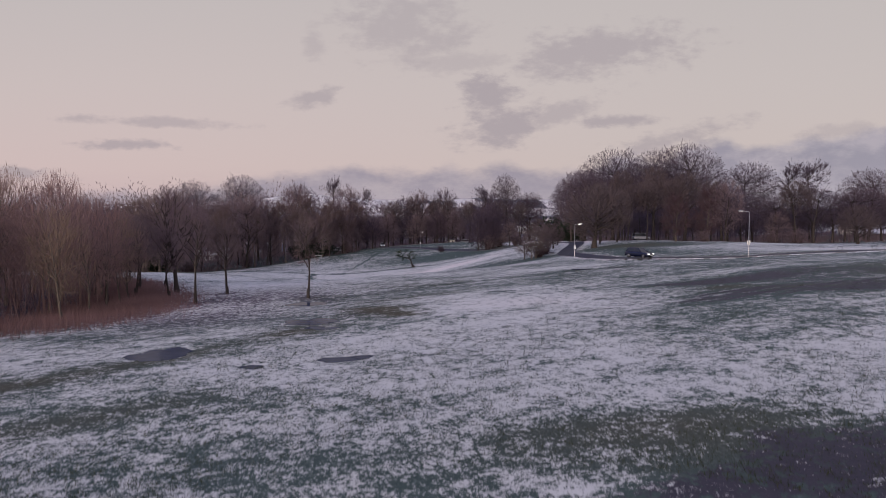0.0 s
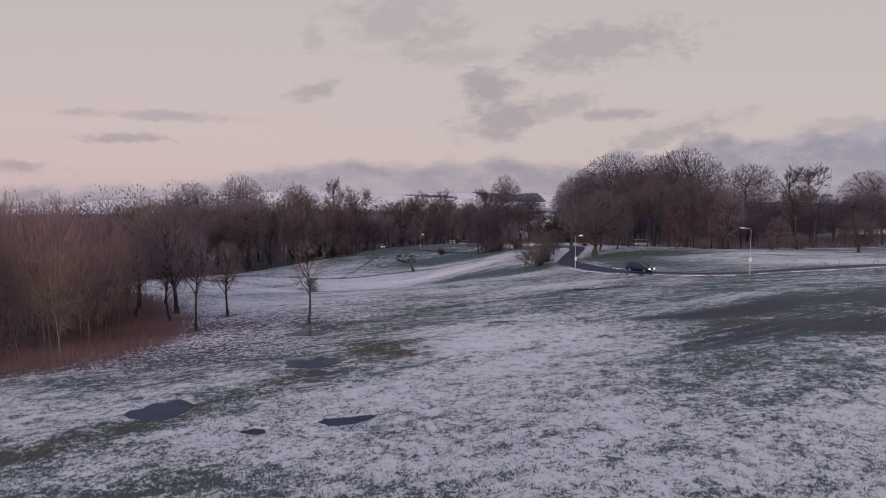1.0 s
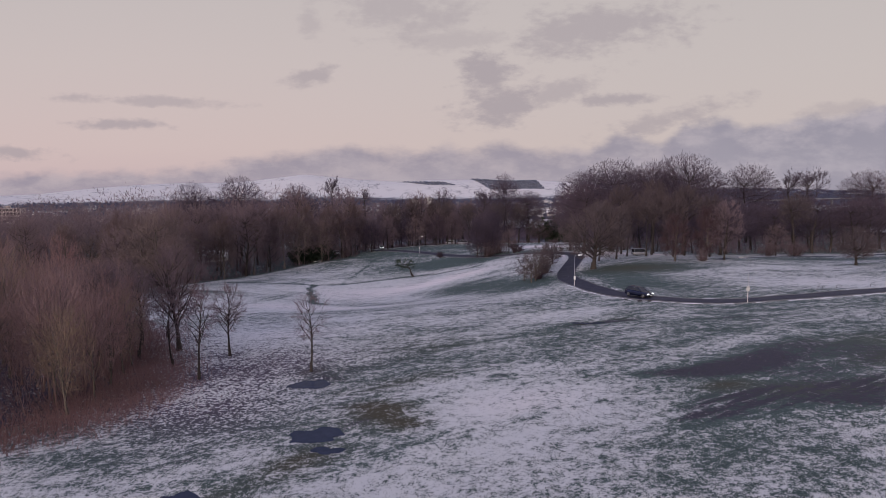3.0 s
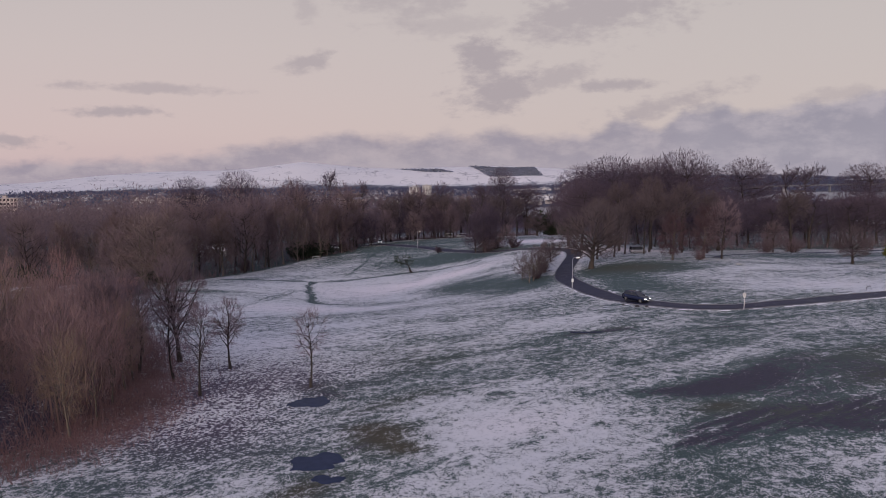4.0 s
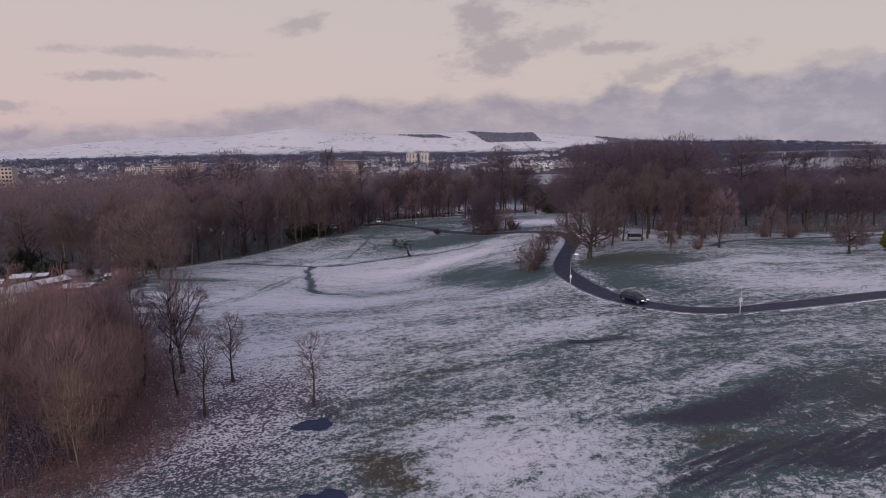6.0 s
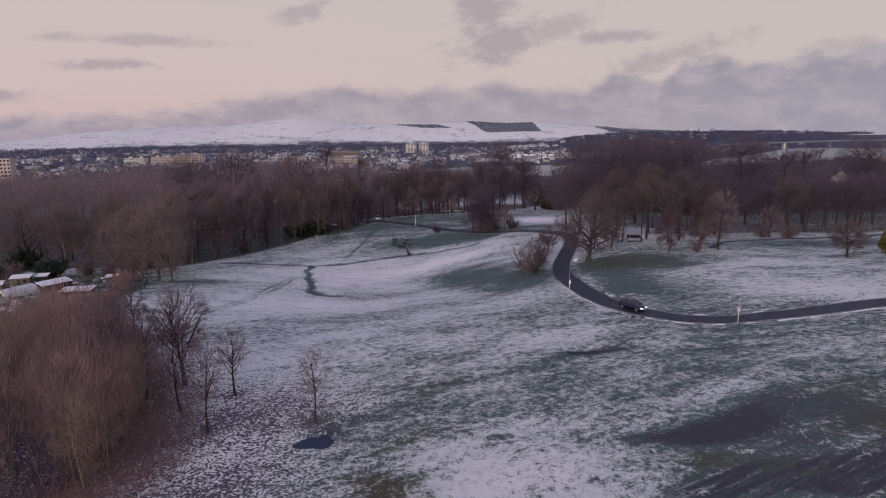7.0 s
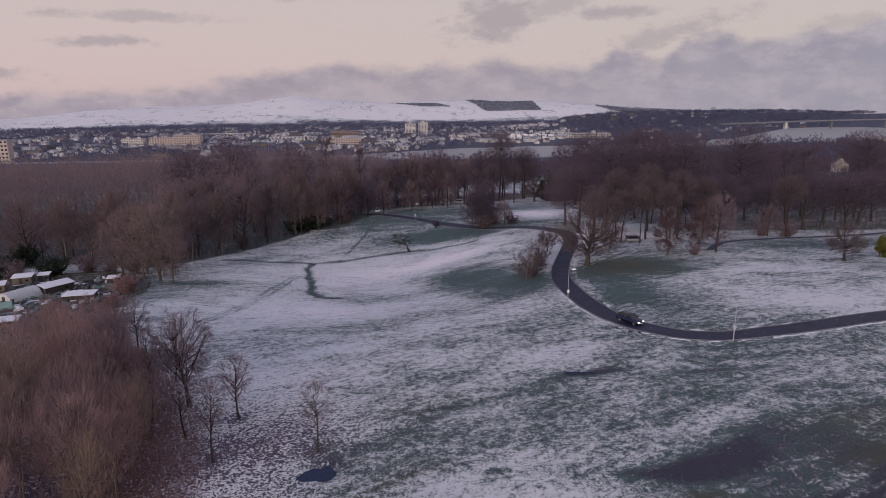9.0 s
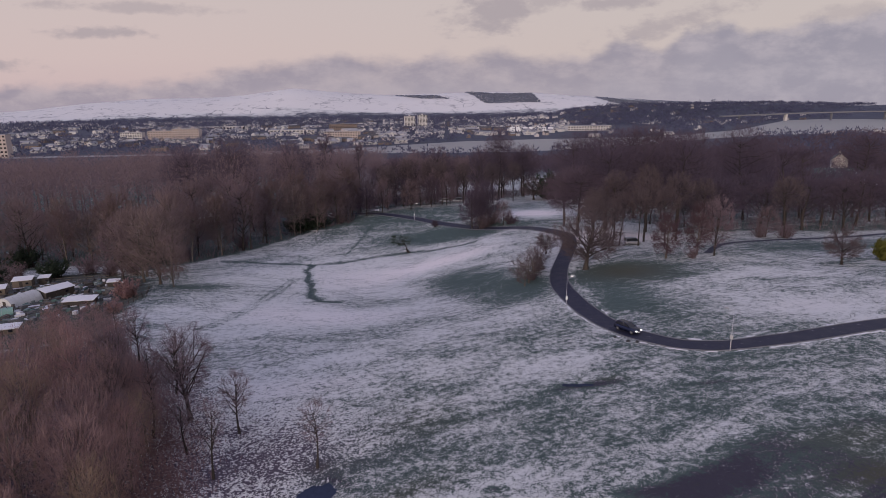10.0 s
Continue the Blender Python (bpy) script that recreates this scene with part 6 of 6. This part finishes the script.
flat_block("brick mill with a flat snowy roof", BRICK, 90, 30, 22, 5, 14, -300, 2050, 5, 1)


def storage_tank(x, y, radius, height):
    """A white cylindrical tank with a shallow conical roof and a snowy rim."""
    tank = new("storage_tank")
    bag = Bag()
    bag.tube([Vector((0, 0, -1)), Vector((0, 0, height))], [radius, radius], 20)
    part("shell", bag, WHITE, tank, shade=True)
    bag = Bag()
    bag.tube([Vector((0, 0, height)), Vector((0, 0, height + radius * 0.18))], [radius * 1.02, 0.3], 20)
    part("roof", bag, SNOW, tank)
    tank.matrix_basis = pose(x, y, ground_at(x, y))
    tagged(tank, "white cylindrical storage tank on the far river bank", "storage tank", "storage tanks by the river")


for i in range(7):
    storage_tank(240 + 18.5 * i, 1867 - 4.5 * i, 8.4, 13)


def in_river(x, y, room):
    """Whether a place lies in the river or estuary, with some room."""
    lo = np.interp(x, [-2500, -1200, -500, -200, 60, 180, 420, 620, 817, 1224, 1700], [900, 1010, 1085, 1090, 1080, 1090, 1220, 1390, 1500, 1640, 1650])
    hi = np.interp(x, [-2500, -1200, -500, -200, 60, 230, 400, 590, 900, 1500, 2300], [940, 1050, 1125, 1190, 1400, 1450, 1480, 1530, 1800, 2600, 3000])
    return (y > lo - room) & (y < hi + room)


def town():
    """Streets of small houses over the plain beyond the river."""
    rng = random.Random(19)
    used = set()
    count = 0
    while count < 285:
        az = rng.uniform(-0.72, 0.60)
        r = rng.triangular(1000, 3150, 1500) if az < 0.2 else rng.uniform(2500, 3150)
        x, y = r * math.sin(az), r * math.cos(az)
        if in_river(x, y, 25) or r < 1140 or (az > 0.12 and y < 1500) or (az > 0.25 and rng.random() < 0.45):
            continue
        k = rng.choice((0, 0, 1, 2, 3, 3))
        s = rng.uniform(0.75, 1.15) * (1 + (r - 1400) / 6000)
        m = pose(x, y, ground_at(x, y), 0, 0, rng.choice((0, 12, 90, -20, 30)) + rng.uniform(-6, 6)) @ Matrix.Diagonal((s, s, s, 1))
        if k in used:
            q = HOUSES[k].scale
            ob = copy_thing(HOUSES[k], m @ Matrix.Diagonal((1 / q.x, 1 / q.y, 1 / q.z, 1)))
        else:
            used.add(k)
            ob = HOUSES[k]
            ob.matrix_basis = m
        ob["group"] = "houses of the town"
        count += 1


town()


def town_trees():
    """Dark tree belts and garden trees between the houses, far beyond counting."""
    rng = np.random.RandomState(61)
    n = 9000
    az = rng.uniform(-0.85, 0.85, n)
    r = 950 + 2750 * rng.rand(n) ** 0.8
    x, y = r * np.sin(az), r * np.cos(az)
    belt = wave(x, y, 170.0, 1.0) + wave(x, y, 60.0, 2.0) * 0.6 + np.where(r > 2500, 0.35, 0.0) + np.where((az > 0.2) & (r > 2300), 0.7, 0.0)
    keep = (belt > -0.1) & ~in_river(x, y, 15)
    x, y, r = x[keep], y[keep], r[keep]
    z = land(x, y)
    m = 17
    i = np.repeat(np.arange(len(x)), m)
    size = rng.uniform(5, 11, len(x))[i] * (1 + (r[i] - 1000) / 5000)
    d = rng.normal(0, 1, (len(i), 3))
    d /= np.linalg.norm(d, axis=1)[:, None]
    p = np.stack([x[i], y[i], z[i] + size * 0.8], 1) + d * (size * rng.uniform(0.3, 1.0, len(i)))[:, None] * np.array([1.3, 1.3, 0.8])
    q = rng.normal(0, 1, (len(i), 3))
    side = np.cross(d, q)
    side *= (size * 0.16 / np.linalg.norm(side, axis=1))[:, None]
    tip = p + (d * 0.6 + np.array([0, 0, 0.1])) * (size * 0.8)[:, None]
    v = np.stack([p - side, p + side, tip], 1).reshape(-1, 3)
    me = bpy.data.meshes.new("far_trees")
    me.from_pydata(v.tolist(), [], np.arange(len(v)).reshape(-1, 3).tolist())
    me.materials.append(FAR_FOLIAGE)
    tagged(new("far_trees", me), "distant dark belts of leafless trees across the valley", "woodland", kind="stuff")


town_trees()


def far_streets():
    """Small houses farther off than one could count: walls in one mesh, roofs in another."""
    rng = np.random.RandomState(71)
    n = 2600
    az = rng.uniform(-0.80, 0.66, n)
    r = 1320 + 2350 * rng.rand(n) ** 0.9
    x, y = r * np.sin(az), r * np.cos(az)
    street = wave(x, y, 120.0, 7.0) + 0.5 * wave(x, y, 45.0, 3.0)
    keep = (street > 0.0) & ~in_river(x, y, 20) & ~((az > 0.22) & (rng.rand(n) < 0.75)) & ~((az > 0.12) & (y < 1500))
    x, y, r = x[keep], y[keep], r[keep]
    z = land(x, y)
    walls, roofs = ([], []), ([], [])
    for px, py, pz, turn, a, b, h in zip(x, y, z, rng.uniform(-0.4, 0.4, len(x)) + rng.choice([0, 1.57], len(x)), rng.uniform(5, 16, len(x)), rng.uniform(4, 6, len(x)), rng.uniform(5, 8, len(x))):
        c, s = math.cos(turn), math.sin(turn)

        def at(u, v, w):
            return (px + u * c - v * s, py + u * s + v * c, pz + w)

        k = len(walls[0])
        walls[0].extend(at(u, v, w) for w in (-1, h) for u, v in ((-a, -b), (a, -b), (a, b), (-a, b)))
        walls[0].extend((at(-a, 0, h + b * 0.7), at(a, 0, h + b * 0.7)))
        walls[1].extend(tuple(k + i for i in q) for q in ((0, 1, 5, 4), (2, 3, 7, 6), (1, 2, 6, 9, 5), (3, 0, 4, 8, 7)))
        k = len(roofs[0])
        roofs[0].extend((at(-a - .3, -b - .3, h), at(a + .3, -b - .3, h), at(a + .3, 0, h + b * .7 + .2), at(-a - .3, 0, h + b * .7 + .2), at(a + .3, b + .3, h), at(-a - .3, b + .3, h)))
        roofs[1].extend(((k, k + 1, k + 2, k + 3), (k + 3, k + 2, k + 4, k + 5)))
    town_ob = new("far_houses")
    for name, (v, f), mat in (("wall", walls, PALE_WALL), ("roof", roofs, DUSTED)):
        me = bpy.data.meshes.new(name)
        me.from_pydata(v, [], f)
        me.materials.append(mat)
        ob = new(name, me)
        ob.parent = town_ob
        ob["kind"] = "stuff"
    tagged(town_ob, "distant streets of small pale houses with snowy roofs", "houses", kind="stuff")


far_streets()


def road_bridge():
    """The long high bridge over the estuary: a thin deck on slender piers and one tall mast."""
    bridge = new("bridge")
    a, b = Vector((1180, 2520, -26)), Vector((2150, 2600, -14))
    d = (b - a).normalized()
    side = Vector((-d.y, d.x, 0)) * 12
    bag = Bag()
    for i in range(13):
        p = a.lerp(b, i / 12) + Vector((0, 0, 5 * math.sin(math.pi * i / 12)))
        bag.v += [p - side, p + side, p + side - Vector((0, 0, 5)), p - side - Vector((0, 0, 5))]
        if i:
            n = 4 * i
            bag.f += [(n - 4 + q, n - 4 + (q + 1) % 4, n + (q + 1) % 4, n + q) for q in range(4)]
    bag.f += [(3, 2, 1, 0), (48, 49, 50, 51)]
    part("deck", bag, KERB, bridge)
    for i in (1, 6, 9):
        p = a.lerp(b, i / 12) + Vector((0, 0, 5 * math.sin(math.pi * i / 12) - 4.9))
        bag = Bag()
        bag.box((p.x - 2.5, p.y - 5, RIVER - 1), (p.x + 2.5, p.y + 5, p.z))
        part("pier", bag, KERB, bridge)
    p = a.lerp(b, 3.5 / 12)
    bag = Bag()
    bag.box((p.x - 4, p.y - 7, RIVER - 1), (p.x + 4, p.y + 7, p.z - 1))
    part("pier", bag, PALE_WALL, bridge, "broad pale main pier")
    tagged(bridge, "long thin concrete road bridge high over the estuary", "bridge")


road_bridge()
